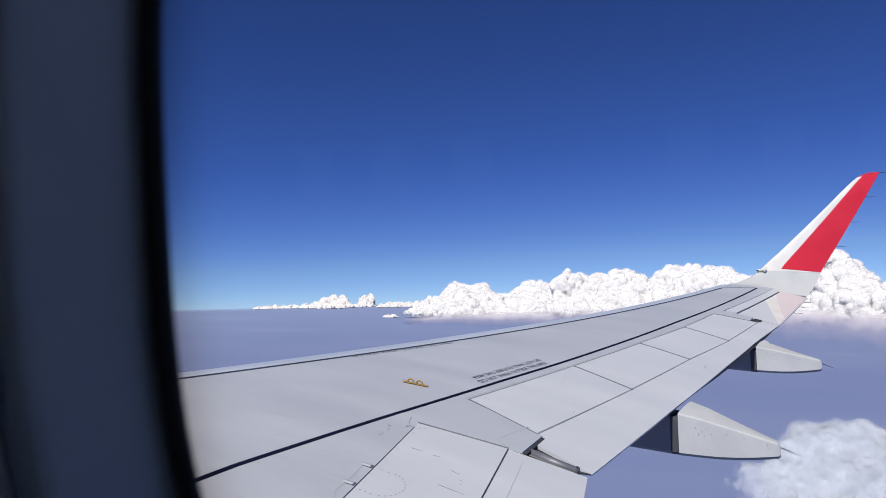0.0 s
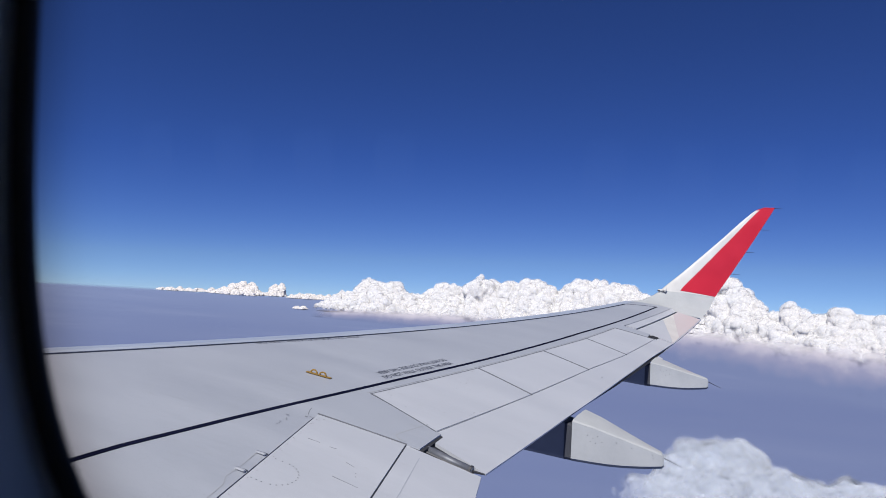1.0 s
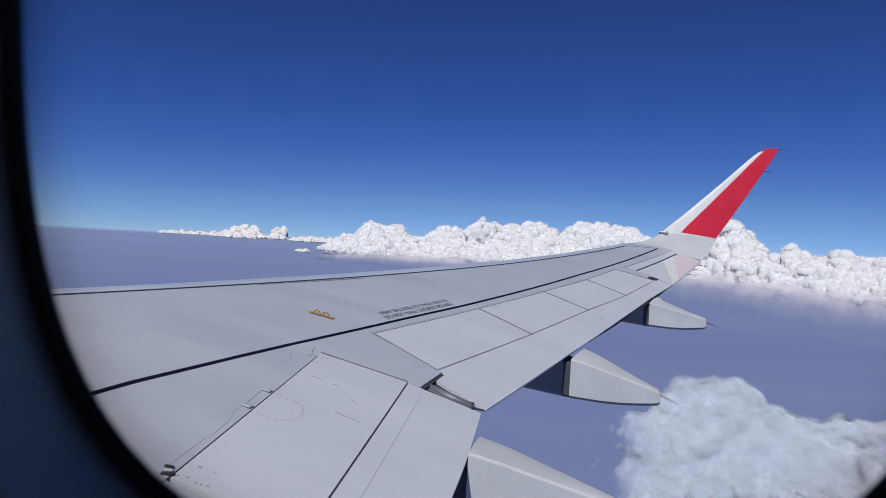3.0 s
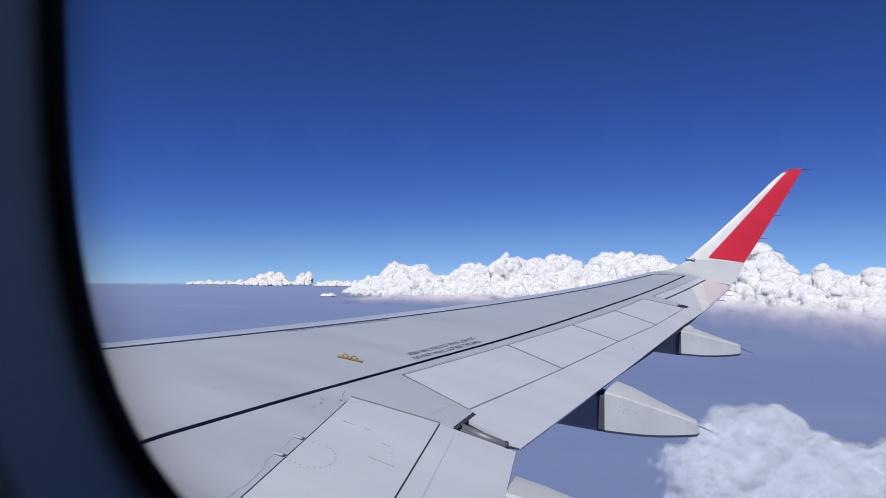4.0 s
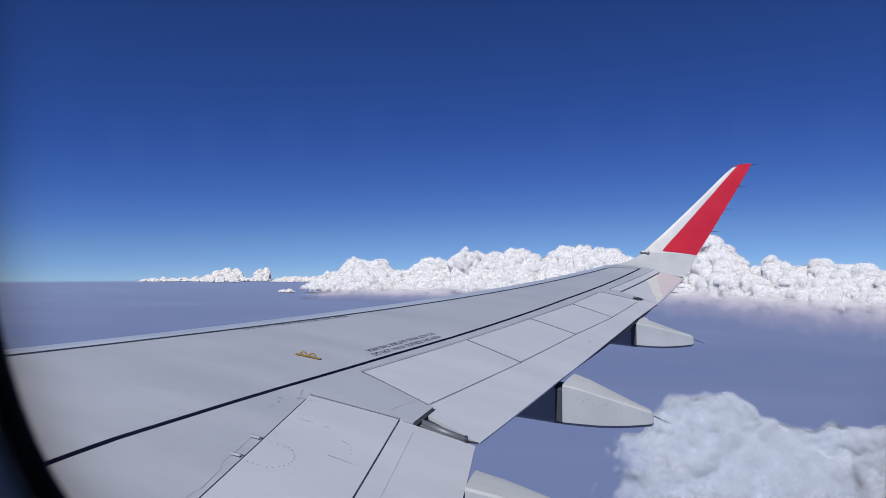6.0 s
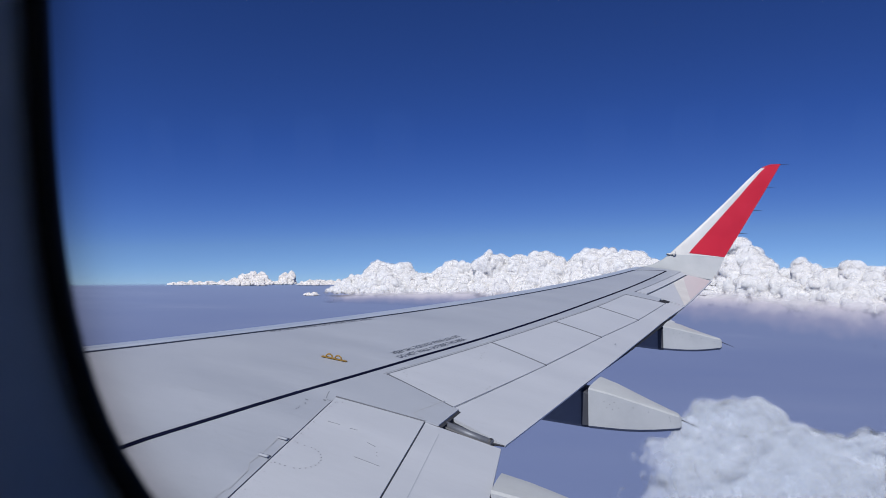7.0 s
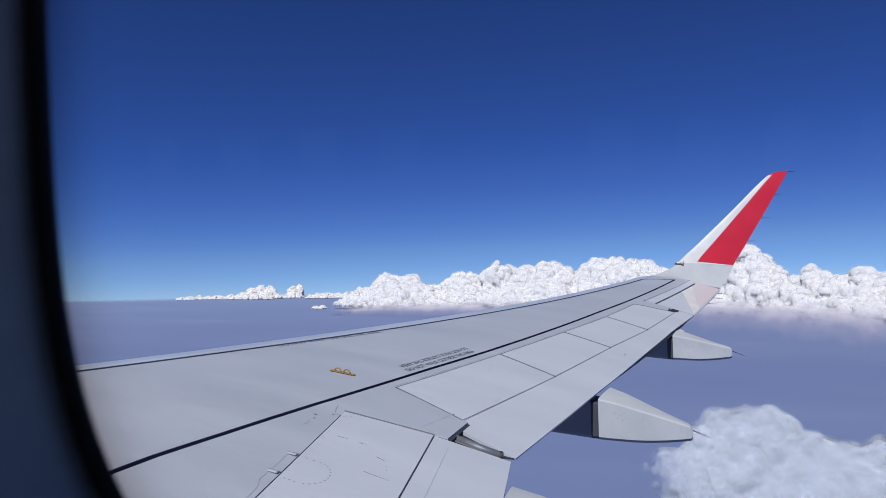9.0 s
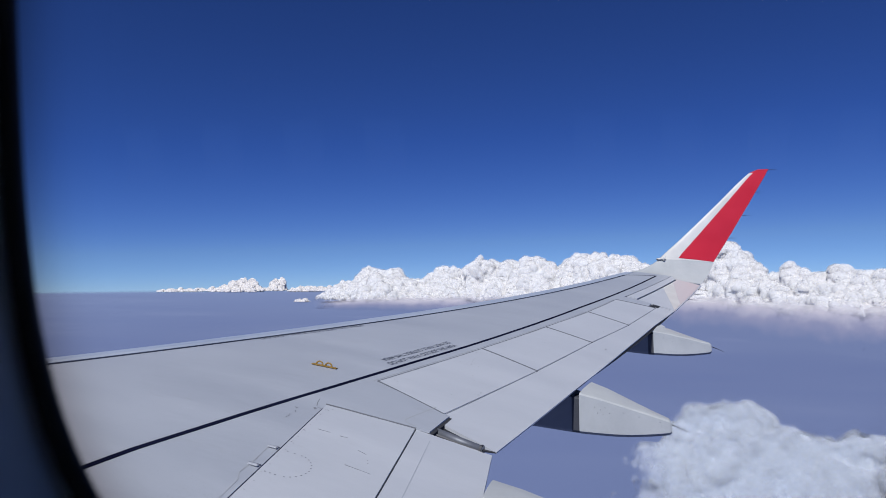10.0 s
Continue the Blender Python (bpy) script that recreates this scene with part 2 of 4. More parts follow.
def surf(x, y, under=False):
    """Height of the wing's upper (or lower) skin."""
    c = leading(x) - trailing(x)
    s = (leading(x) - y) / c
    base = BEND_A * (x - 2) + BEND_B * (x - 2)**2 + BEND_C * (x - 2)**3
    form = lower_form if under else upper_form
    if s < 0.19 and not under:      # a flatter nose towards the root
        base -= 0.04 * min(max((9.5 - x) / 5.5, 0.0), 1.0) * (1 - max(s, 0.0) / 0.19)**1.5
    return float(base + c * form(min(max(s, 0), 1)) - (TWIST_A + TWIST_B * (x - 8)) * s * c)


def at_chord(x, s):
    return leading(x) - s * (leading(x) - trailing(x))


def along(line, k):
    """A point k (0 to 1) along a polyline of (x, y), by its x."""
    xs = [p[0] for p in line]
    x = xs[0] + (xs[-1] - xs[0]) * k
    return x, float(np.interp(x, xs, [p[1] for p in line]))


def sheet(name, front, rear, material, parent, nu=12, nv=6, lift=0.0, thick=0.012, label="", edge=None):
    """A panel that follows the skin between a front and a rear line, with its edges turned down."""
    rows = []
    for j in range(nv + 1):
        row = []
        for i in range(nu + 1):
            (ax, ay), (bx, by) = along(front, i / nu), along(rear, i / nu)
            k = j / nv
            x, y = ax + (bx - ax) * k, ay + (by - ay) * k
            row.append((x, y, surf(x, y) + lift))
        rows.append(row)
    verts = [p for row in rows for p in row]
    n = nu + 1
    faces = [(j * n + i, (j + 1) * n + i, (j + 1) * n + i + 1, j * n + i + 1) for j in range(nv) for i in range(nu)]
    rim = ([i for i in range(n)] + [j * n + nu for j in range(1, nv + 1)]
           + [nv * n + i for i in range(nu - 1, -1, -1)] + [j * n for j in range(nv - 1, 0, -1)])
    start, m = len(verts), len(rim)
    verts += [verts[i] for i in rim]
    verts += [(verts[i][0], verts[i][1], verts[i][2] - thick) for i in rim]
    faces += [(start + k, start + (k + 1) % m, start + m + (k + 1) % m, start + m + k) for k in range(m)]
    ob = part(name, verts, faces, material, parent, label)
    ob.data.polygons.foreach_set("use_smooth", [k < nu * nv for k in range(len(faces))])
    return ob


def box_mesh(cx, cy, cz, lx, ly, lz, bevel=0.0, turn=None):
    bm = bmesh.new()
    bmesh.ops.create_cube(bm, size=1.0)
    bmesh.ops.scale(bm, vec=(lx, ly, lz), verts=bm.verts)
    if bevel:
        bmesh.ops.bevel(bm, geom=bm.edges[:], offset=bevel, segments=2, affect="EDGES")
    if turn is not None:
        bmesh.ops.transform(bm, matrix=turn, verts=bm.verts)
    bmesh.ops.translate(bm, vec=(cx, cy, cz), verts=bm.verts)
    verts = [v.co.copy() for v in bm.verts]
    bm.verts.index_update()
    faces = [[v.index for v in f.verts] for f in bm.faces]
    bm.free()
    return verts, faces


def rod(p, q, r0, r1=None, n=8):
    p, q = Vector(p), Vector(q)
    r1 = r0 if r1 is None else r1
    a = (q - p).normalized()
    s = a.orthogonal().normalized()
    b = a.cross(s)
    verts, faces = [], []
    for c, r in ((p, r0), (q, r1)):
        for i in range(n):
            w = 2 * math.pi * i / n
            verts.append(c + (s * math.cos(w) + b * math.sin(w)) * r)
    faces = [(i, (i + 1) % n, n + (i + 1) % n, n + i) for i in range(n)]
    faces += [tuple(range(n))[::-1], tuple(range(n, 2 * n))]
    return verts, faces


def joined(*pieces):
    verts, faces = [], []
    for v, f in pieces:
        k = len(verts)
        verts += list(v)
        faces += [[i + k for i in q] for q in f]
    return verts, faces


# ---- the wing ----
wing = tagged(new("aircraft_wing"), "swept grey airliner wing with an upturned red and white tip", "aircraft wing")

GAP = 0.006
SPOILER_FRONT = [(4.38, -6.05), (6.36, -5.93), (7.09, -6.08), (8.80, -6.68), (10.41, -7.24), (11.85, -7.76), (13.17, -8.20)]
SPOILER_REAR = [(4.37, -6.68), (6.415, -6.575), (6.81, -6.69), (8.54, -7.26), (10.22, -7.80), (11.64, -8.31), (13.22, -8.82)]
SLAT_REAR = 0.19


def core():
    """The dark inner body that shows in the joints, and the whole underside."""
    stations = [0.6, 2, 3.2, 4.4, 5.4, 6.38, 6.42, 7.4, 8.6, 10, 11.4, 12.8, 14.2, 15.4, 16.2]
    fr = [0, 0.012, 0.03, 0.07, 0.12, 0.2, 0.32, 0.45, 0.58, 0.7, 0.82, 0.9, 0.955]
    verts, faces = [], []
    for x in stations:
        ring = [(x, at_chord(x, s), surf(x, at_chord(x, s)) - (0.03 if s > 0.03 else 0.004)) for s in reversed(fr)]
        ring += [(x, at_chord(x, s), surf(x, at_chord(x, s), True)) for s in fr[1:]]
        verts += ring
    n = 2 * len(fr) - 1
    for k in range(len(stations) - 1):
        for i in range(n):
            j = (i + 1) % n
            faces.append((k * n + i, (k + 1) * n + i, (k + 1) * n + j, k * n + j))
    faces += [tuple(range(n)), tuple(range((len(stations) - 1) * n, len(stations) * n))[::-1]]
    ob = part("inner_structure", verts, faces, [seam_dark, grey_paint], wing, "dark inner body and grey underside", True)
    for p in ob.data.polygons:
        if p.normal.z < -0.1:
            p.material_index = 1
    return ob


core()


def chord_line(x0, x1, s, n=10):
    return [(x0 + (x1 - x0) * i / n, at_chord(x0 + (x1 - x0) * i / n, s)) for i in range(n + 1)]


# upper skin from the slats to the spoilers, with the shroud between the two spoiler rows
front = chord_line(0.6, 16.3, SLAT_REAR + 0.004, 24)
rear = [(0.6, -6.25), (4.37, -6.047), (6.36, -5.927), (7.09, -6.077), (8.80, -6.675), (10.41, -7.23), (11.85, -7.75), (13.17, -8.19), (13.56, -8.36), (16.3, -9.42)]
upper_skin = sheet("upper_skin", front, rear, grey_paint, wing, 64, 12, 0, 0.02, "grey painted upper skin")
sheet("shroud_panel", [(6.372, -5.925), (7.078, -6.072)], [(6.42, -6.67), (6.80, -6.735)], grey_paint, wing, 4, 6, 0.007, 0.03, "grey fixed shroud panel")
sheet("root_panel", [(0.6, -6.26), (4.36, -6.05)], [(0.6, -6.72), (4.36, -6.68)], grey_paint, wing, 8, 4, 0, 0.02)
sheet("tip_skin", [(13.62, -8.40), (16.3, -9.43)], [(13.60, -8.56), (16.06, -9.47)], panel_paint, wing, 8, 2, 0.001, 0.02)


def slat(x0, x1):
    """Leading edge piece, wrapped round the nose."""
    fr_top = [SLAT_REAR, 0.16, 0.13, 0.1, 0.075, 0.05, 0.03, 0.018, 0.008, 0.0]
    fr_low = [0.008, 0.02, 0.04, 0.07]
    verts, faces = [], []
    m = 10
    for i in range(m + 1):
        x = x0 + (x1 - x0) * i / m
        for s in fr_top:
            verts.append((x, at_chord(x, s), surf(x, at_chord(x, s)) + 0.002))
        for s in fr_low:
            verts.append((x, at_chord(x, s), surf(x, at_chord(x, s), True) - 0.004))
        verts.append((x, at_chord(x, SLAT_REAR), surf(x, at_chord(x, SLAT_REAR)) - 0.02))
    n = len(fr_top) + len(fr_low) + 1
    for i in range(m):
        for j in range(n - 1):
            faces.append((i * n + j, (i + 1) * n + j, (i + 1) * n + j + 1, i * n + j + 1))
        faces.append((i * n + n - 1, (i + 1) * n + n - 1, (i + 1) * n, i * n))
    ends = len(verts)
    verts += verts[:n] + verts[m * n:m * n + n]
    faces += [tuple(range(ends, ends + n)), tuple(range(ends + n, ends + 2 * n))[::-1]]
    ob = part("slat", verts, faces, slat_metal, wing, "pale metallic leading edge slat", True)
    ob.data.polygons.foreach_set("use_smooth", [len(f) == 4 and f[3] - f[0] == 1 for f in faces])
    return ob


for a, b in ((0.7, 5.2), (5.21, 7.9), (7.91, 10.7), (10.71, 13.4), (13.41, 16.25)):
    slat(a, b)

# dark joint line behind the slats, and the dark walkway line
LINE_MAIN = [(3.6, -5.32), (4.52, -5.30), (4.76, -5.335), (5.03, -5.382), (5.83, -5.577), (6.377, -5.72), (7.787, -6.187), (8.777, -6.534), (12.115, -7.664), (16.1, -9.112)]


def stripe(line, w, material, name, lift=0.003, n=80, label=""):
    f = [(x, y + w / 2) for x, y in line]
    r = [(x, y - w / 2) for x, y in line]
    return sheet(name, f, r, material, wing, n, 1, lift, 0.002, label)


stripe([(x, y - 0.003) for x, y in LINE_MAIN], 0.035, line_paint, "walkway_line", label="black painted walkway line")
stripe(chord_line(1.0, 15.75, SLAT_REAR + 0.008, 30), 0.05, joint_paint, "slat_joint", label="dark joint behind the slats")
stripe([(15.75, at_chord(15.75, SLAT_REAR + 0.006)), (16.1, -9.10)], 0.04, joint_paint, "slat_joint", n=6)

def seam(name, points, w, material, lift, label=""):
    """A flat thin line on the skin through the points, w wide."""
    verts, faces = [], []
    for (ax, ay), (bx, by) in zip(points, points[1:]):
        d = Vector((bx - ax, by - ay)).normalized() * w / 2
        for k in range(7):
            x, y = ax + (bx - ax) * k / 6, ay + (by - ay) * k / 6
            for q in (1, -1):
                px, py = x - d.y * q, y + d.x * q
                verts.append((px, py, surf(px, py) + lift))
            if k:
                n = len(verts)
                faces.append((n - 4, n - 3, n - 1, n - 2))
    return part(name, verts, faces, material, wing, label)


# spoilers
def shrunk(a, b, c, d, g):
    """Quad front-in, front-out, rear-in, rear-out, drawn in by g for the joints."""
    m = [(a[0] + b[0] + c[0] + d[0]) / 4, (a[1] + b[1] + c[1] + d[1]) / 4]
    out = []
    for p in (a, b, c, d):
        out.append((p[0] + g * (1 if p[0] < m[0] else -1), p[1] + g * (1 if p[1] < m[1] else -1)))
    return out


for i in (0, 2, 3, 4, 5):
    a, b, c, d = shrunk(SPOILER_FRONT[i], SPOILER_FRONT[i + 1], SPOILER_REAR[i], SPOILER_REAR[i + 1], GAP)
    sheet("spoiler", [a, b], [c, d], panel_paint, wing, 8, 6, 0.002, 0.02, "pale grey spoiler panel")

seam("panel_seal", SPOILER_FRONT[2:], 0.009, seal_and_shade_grey, 0.0035, "grey seal along the front of the spoilers")
stripe([(x, y + 0.028) for x, y in SPOILER_FRONT[2:]], 0.008, speck_paint, "skin_seam", 0.002, 40, "fine seam ahead of the spoilers")

sheet("spoiler_gap", [(4.37, -6.675), (6.415, -6.570)], [(4.37, -6.681), (6.415, -6.576)], seam_dark, wing, 12, 1, -0.0035, 0.001, "dark gap behind the inner spoiler")
for i in (2, 3, 4, 5):
    (ax, ay), (bx, by) = SPOILER_REAR[i], SPOILER_REAR[i + 1]
    sheet("spoiler_gap", [(ax, ay + 0.005), (bx, by + 0.005)], [(ax, ay - 0.001), (bx, by - 0.001)], faint_mark, wing, 8, 1, -0.0035, 0.001, "grey gap behind a spoiler")

# rubber seals between neighbouring panels
for i, w in ((1, 0.008), (2, 0.014), (3, 0.03), (4, 0.035), (5, 0.035), (6, 0.035)):
    (ax, ay), (bx, by) = SPOILER_FRONT[i], SPOILER_REAR[i]
    sheet("panel_seal", [(ax - w / 2, ay), (ax + w / 2, ay - w * 0.3)], [(bx - w / 2, by), (bx + w / 2, by - w * 0.3)], seal_and_shade_grey, wing, 1, 6, 0.0085 if i < 3 else 0.003, 0.015)

# flaps and aileron
def flap(name, front, rear, label, lift=-0.005, nu=20):
    """A control surface with its thick nose and thin trailing edge."""
    nv = 6
    verts, faces = [], []
    for side in (0, 1):
        for j in range(nv + 1):
            for i in range(nu + 1):
                (ax, ay), (bx, by) = along(front, i / nu), along(rear, i / nu)
                k = j / nv
                x, y = ax + (bx - ax) * k, ay + (by - ay) * k
                z = surf(x, y) + lift
                verts.append((x, y, z - side * (0.10 * (1 - k)**1.2 + 0.012)))
    n = nu + 1
    off = (nv + 1) * n
    for j in range(nv):
        for i in range(nu):
            q = (j * n + i, (j + 1) * n + i, (j + 1) * n + i + 1, j * n + i + 1)
            faces.append(q)
            faces.append(tuple(off + v for v in reversed(q)))
    rim = ([i for i in range(n)] + [j * n + nu for j in range(1, nv + 1)]
           + [nv * n + i for i in range(nu - 1, -1, -1)] + [j * n for j in range(nv - 1, 0, -1)])
    m = len(rim)
    faces += [(rim[k], rim[(k + 1) % m], off + rim[(k + 1) % m], off + rim[k]) for k in range(m)]
    ob = part(name, verts, faces, panel_paint, wing, label)
    return ob


flap("outboard_flap", [(6.68, -6.64), (8.54, -7.225), (10.22, -7.765), (11.64, -8.275), (13.395, -8.855)],
     [(6.47, -7.13), (8.24, -7.606), (9.38, -7.925), (10.45, -8.224), (11.85, -8.632), (12.25, -8.755), (13.395, -9.13)], "pale grey retracted outboard flap")
flap("inboard_flap", [(1.2, -6.70), (4.37, -6.645), (6.42, -6.55)], [(1.2, -7.2), (5.65, -7.15), (6.40, -7.11)], "pale grey retracted inboard flap", nu=16)
flap("aileron", [(13.56, -8.575), (16.14, -9.527)], [(13.42, -9.148), (16.10, -9.965)], "pale grey aileron with a faded pink patch", -0.004)
sheet("aileron_patch", [(15.755, -9.395), (16.10, -9.52)], [(13.97, -9.295), (16.06, -9.93)], pink_paint, wing, 6, 4, 0.0, 0.003, "faded pink patch on the aileron")
sheet("flap_tab", [(11.80, -8.664), (12.22, -8.795)], [(11.755, -8.745), (12.17, -8.855)], panel_paint, wing, 3, 2, -0.003, 0.03, "small tab over a flap track")
sheet("pale_streak", [(15.05, -9.135), (15.75, -9.393)], [(13.44, -9.14), (13.96, -9.292)], white_paint, wing, 3, 4, 0.0, 0.003, "pale worn streak on the aileron")
sheet("hinge_gap", [(13.30, -8.76), (13.44, -8.81)], [(13.28, -8.86), (13.42, -8.91)], seam_dark, wing, 2, 2, 0.006, 0.012)
sheet("strip_panel", [(13.22, -8.21), (13.55, -8.34)], [(13.24, -8.72), (13.50, -8.78)], grey_paint, wing, 2, 4, 0.003, 0.02)

# seal tube in the gap between the two flaps
tube = part("flap_seal_tube", *rod((6.55, -6.67, surf(6.55, -6.67) - 0.036), (6.445, -7.04, surf(6.445, -7.04) - 0.012), 0.032, 0.030, 14), tube_metal, wing,
            "grey metal seal tube in the gap between the flaps", True)
for k in (0.04, 0.97):
    a, b = Vector((6.55, -6.67, surf(6.55, -6.67) - 0.036)), Vector((6.445, -7.04, surf(6.445, -7.04) - 0.012))
    part("collar", *rod(a.lerp(b, k - 0.015), a.lerp(b, k + 0.02), 0.036, 0.036, 14), dark_metal, tube, "dark collar")
part("rail", *rod((6.49, -6.69, surf(6.49, -6.69) - 0.03), (6.40, -7.05, surf(6.40, -7.05) - 0.012), 0.011, 0.011, 6), dark_metal, tube, "thin dark rail")
part("hook_end", *rod((6.445, -7.04, surf(6.445, -7.04) - 0.012), (6.46, -7.125, surf(6.46, -7.125) - 0.006), 0.012, 0.006, 6), dark_metal, tube, "thin dark end")
# lip kept near black: the shade under the shroud's edge put into its colour
sheet("shroud_lip_shade", [(6.415, -6.60), (6.82, -6.62)], [(6.42, -6.695), (6.79, -6.755)], seam_dark, wing, 3, 3, -0.003, 0.03, "dark lip and painted shade line below the shroud panel")
seam("shroud_joint", [(6.44, -6.56), (6.452, -6.50), (6.49, -6.475), (6.56, -6.495), (6.885, -6.612)], 0.007, speck_paint, 0.0085, "fine joint in the shroud panel")


# flap track fairings
def fairing(x0, x1, y_te, z_top, z_low, y_tail, z_tail_top, z_tail_low):
    """A canoe under the flap: boxy with rounded edges, cut off square behind."""
    top = part("flap_track_fairing", *canoe(x0, x1, y_te, z_top, z_low, y_tail, z_tail_top, z_tail_low), [fairing_paint, fairing_shade_paint, seal_shade_paint], wing,
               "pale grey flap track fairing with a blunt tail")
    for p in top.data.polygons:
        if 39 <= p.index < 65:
            p.material_index = 2      # seal ahead of the cut, widened and darkened to stand for the wing's shade
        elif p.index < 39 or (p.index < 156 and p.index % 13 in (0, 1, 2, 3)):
            p.material_index = 1      # the fixed front part and the belly, with the shade under the wing put into their grey
    xm = (x0 + x1) / 2
    z = z_tail_top - 0.03
    part("static_wick", *rod((xm, y_tail + 0.01, z), (xm, y_tail - 0.17, z - 0.075), 0.006, 0.002, 6), dark_metal, top, "thin dark static discharge wick")
    return top


def canoe(x0, x1, y_te, z_top, z_low, y_tail, zt, zb):
    """Sections with flat sides, a ridged roof and small round edges."""
    back = y_tail - y_te
    ys = [(y_te + 1.75, 0.15), (y_te + 1.2, 0.50), (y_te + 0.6, 0.74), (y_te + 0.12, 0.76), (y_te + 0.038, 0.80), (y_te + 0.036, 1.0), (y_te + back * 0.18, 0.90), (y_te + back * 0.35, 0.80),
          (y_te + back * 0.53, 0.675), (y_te + back * 0.7, 0.55), (y_te + back * 0.85, 0.45), (y_tail + 0.02, 0.34), (y_tail, 0.30)]
    verts, faces = [], []
    xm, hw = (x0 + x1) / 2, (x1 - x0) / 2
    for y, w in ys:
        if y > y_te + 0.037:
            k = (y - y_te) / 1.75
            hi, lo = surf(xm, y) - 0.10, z_low - 0.018 + (z_top - 0.03 - z_low) * k**1.5
            roof = 0.0
        else:
            k = max(y_te - y, 0.0) / (y_te - y_tail)
            hi, lo = z_top + (zt - z_top) * k, z_low + (zb - z_low) * k
            roof = 0.012
            lo -= 0.030 * math.sin(math.pi * (0.12 + 0.88 * k))
        if y == y_tail:
            hi, lo = hi - 0.014, lo + 0.014
        tilt = (0.05 if xm > 6.4 else 0.0) * (1 - k) if y < y_te + 0.037 else 0.0
        skew = (0.29 if xm > 6.4 else 0.03) * ((1 - k) if y < y_te + 0.037 else 1.0)      # the cut follows the trailing edge
        h = hw * w
        e = min(0.016, h * 0.3)
        ring = [(-h, lo + e * 1.8), (-h + e, lo + e * 0.5), (-h + 2.4 * e, lo), (h - 2.4 * e, lo), (h - e, lo + e * 0.5), (h, lo + e * 1.8),
                (h * 0.97, hi + tilt - e * 0.6), (h * 0.97 - e, hi + tilt + e * 0.3), (h * 0.45, hi + tilt * 0.75 + roof * 0.9), (0, hi + tilt * 0.5 + roof), (-h * 0.45, hi + tilt * 0.25 + roof * 0.9), (-h * 0.97 + e, hi + e * 0.3), (-h * 0.97, hi - e * 0.6)]
        verts += [(xm + a, y - skew * (a + hw), z) for a, z in ring]
    m = 13
    for k in range(len(ys) - 1):
        for i in range(m):
            j = (i + 1) % m
            faces.append((k * m + i, k * m + j, (k + 1) * m + j, (k + 1) * m + i))
    faces += [tuple(range(m))[::-1], tuple(range((len(ys) - 1) * m, len(ys) * m))]
    return verts, faces


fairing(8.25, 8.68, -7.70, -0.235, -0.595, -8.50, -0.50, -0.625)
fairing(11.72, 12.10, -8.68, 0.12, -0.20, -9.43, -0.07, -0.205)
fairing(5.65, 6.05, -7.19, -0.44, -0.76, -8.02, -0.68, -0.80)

# upturned wing tip
TIP = [  # leading edge point, trailing edge point
    ((16.2, at_chord(16.2, 0.0), surf(16.2, at_chord(16.2, 0.0))), (16.2, -9.96, surf(16.2, -9.96))),
    ((16.6, -8.85, 1.08), (16.6, -9.99, 0.69)),
    ((16.80, -9.08, 1.185), (17.0, -10.253, 0.974)),
    ((16.93, -9.23, 1.29), (17.25, -10.41, 1.235)),
    ((17.03, -9.38, 1.43), (17.31, -10.52, 1.40)),
    ((17.2, -9.722, 1.724), (17.44, -10.74, 1.724)),
    ((17.38, -10.16, 2.13), (17.55, -11.00, 2.13)),
    ((17.55, -10.605, 2.551), (17.68, -11.27, 2.551)),
    ((17.7, -10.98, 2.92), (17.79, -11.50, 2.92)),
    ((17.77, -11.185, 3.11), (17.86, -11.645, 3.15)),
    ((17.81, -11.315, 3.215), (17.885, -11.70, 3.25)),
    ((17.84, -11.49, 3.285), (17.9, -11.735, 3.295)),
]


def tip_section(k):
    i = min(int(k), len(TIP) - 2)
    f = k - i
    return (Vector(TIP[i][0]).lerp(Vector(TIP[i + 1][0]), f), Vector(TIP[i][1]).lerp(Vector(TIP[i + 1][1]), f))


def tip_normal(k):
    """Towards the cabin and up, square to the section."""
    a, b = tip_section(max(k - 0.3, 0)), tip_section(min(k + 0.3, len(TIP) - 1.001))
    span = ((b[0] + b[1]) - (a[0] + a[1])).normalized()
    le, te = tip_section(k)
    n = (te - le).normalized().cross(span)
    return n if n.x < 0 or n.z > 0.5 else -n


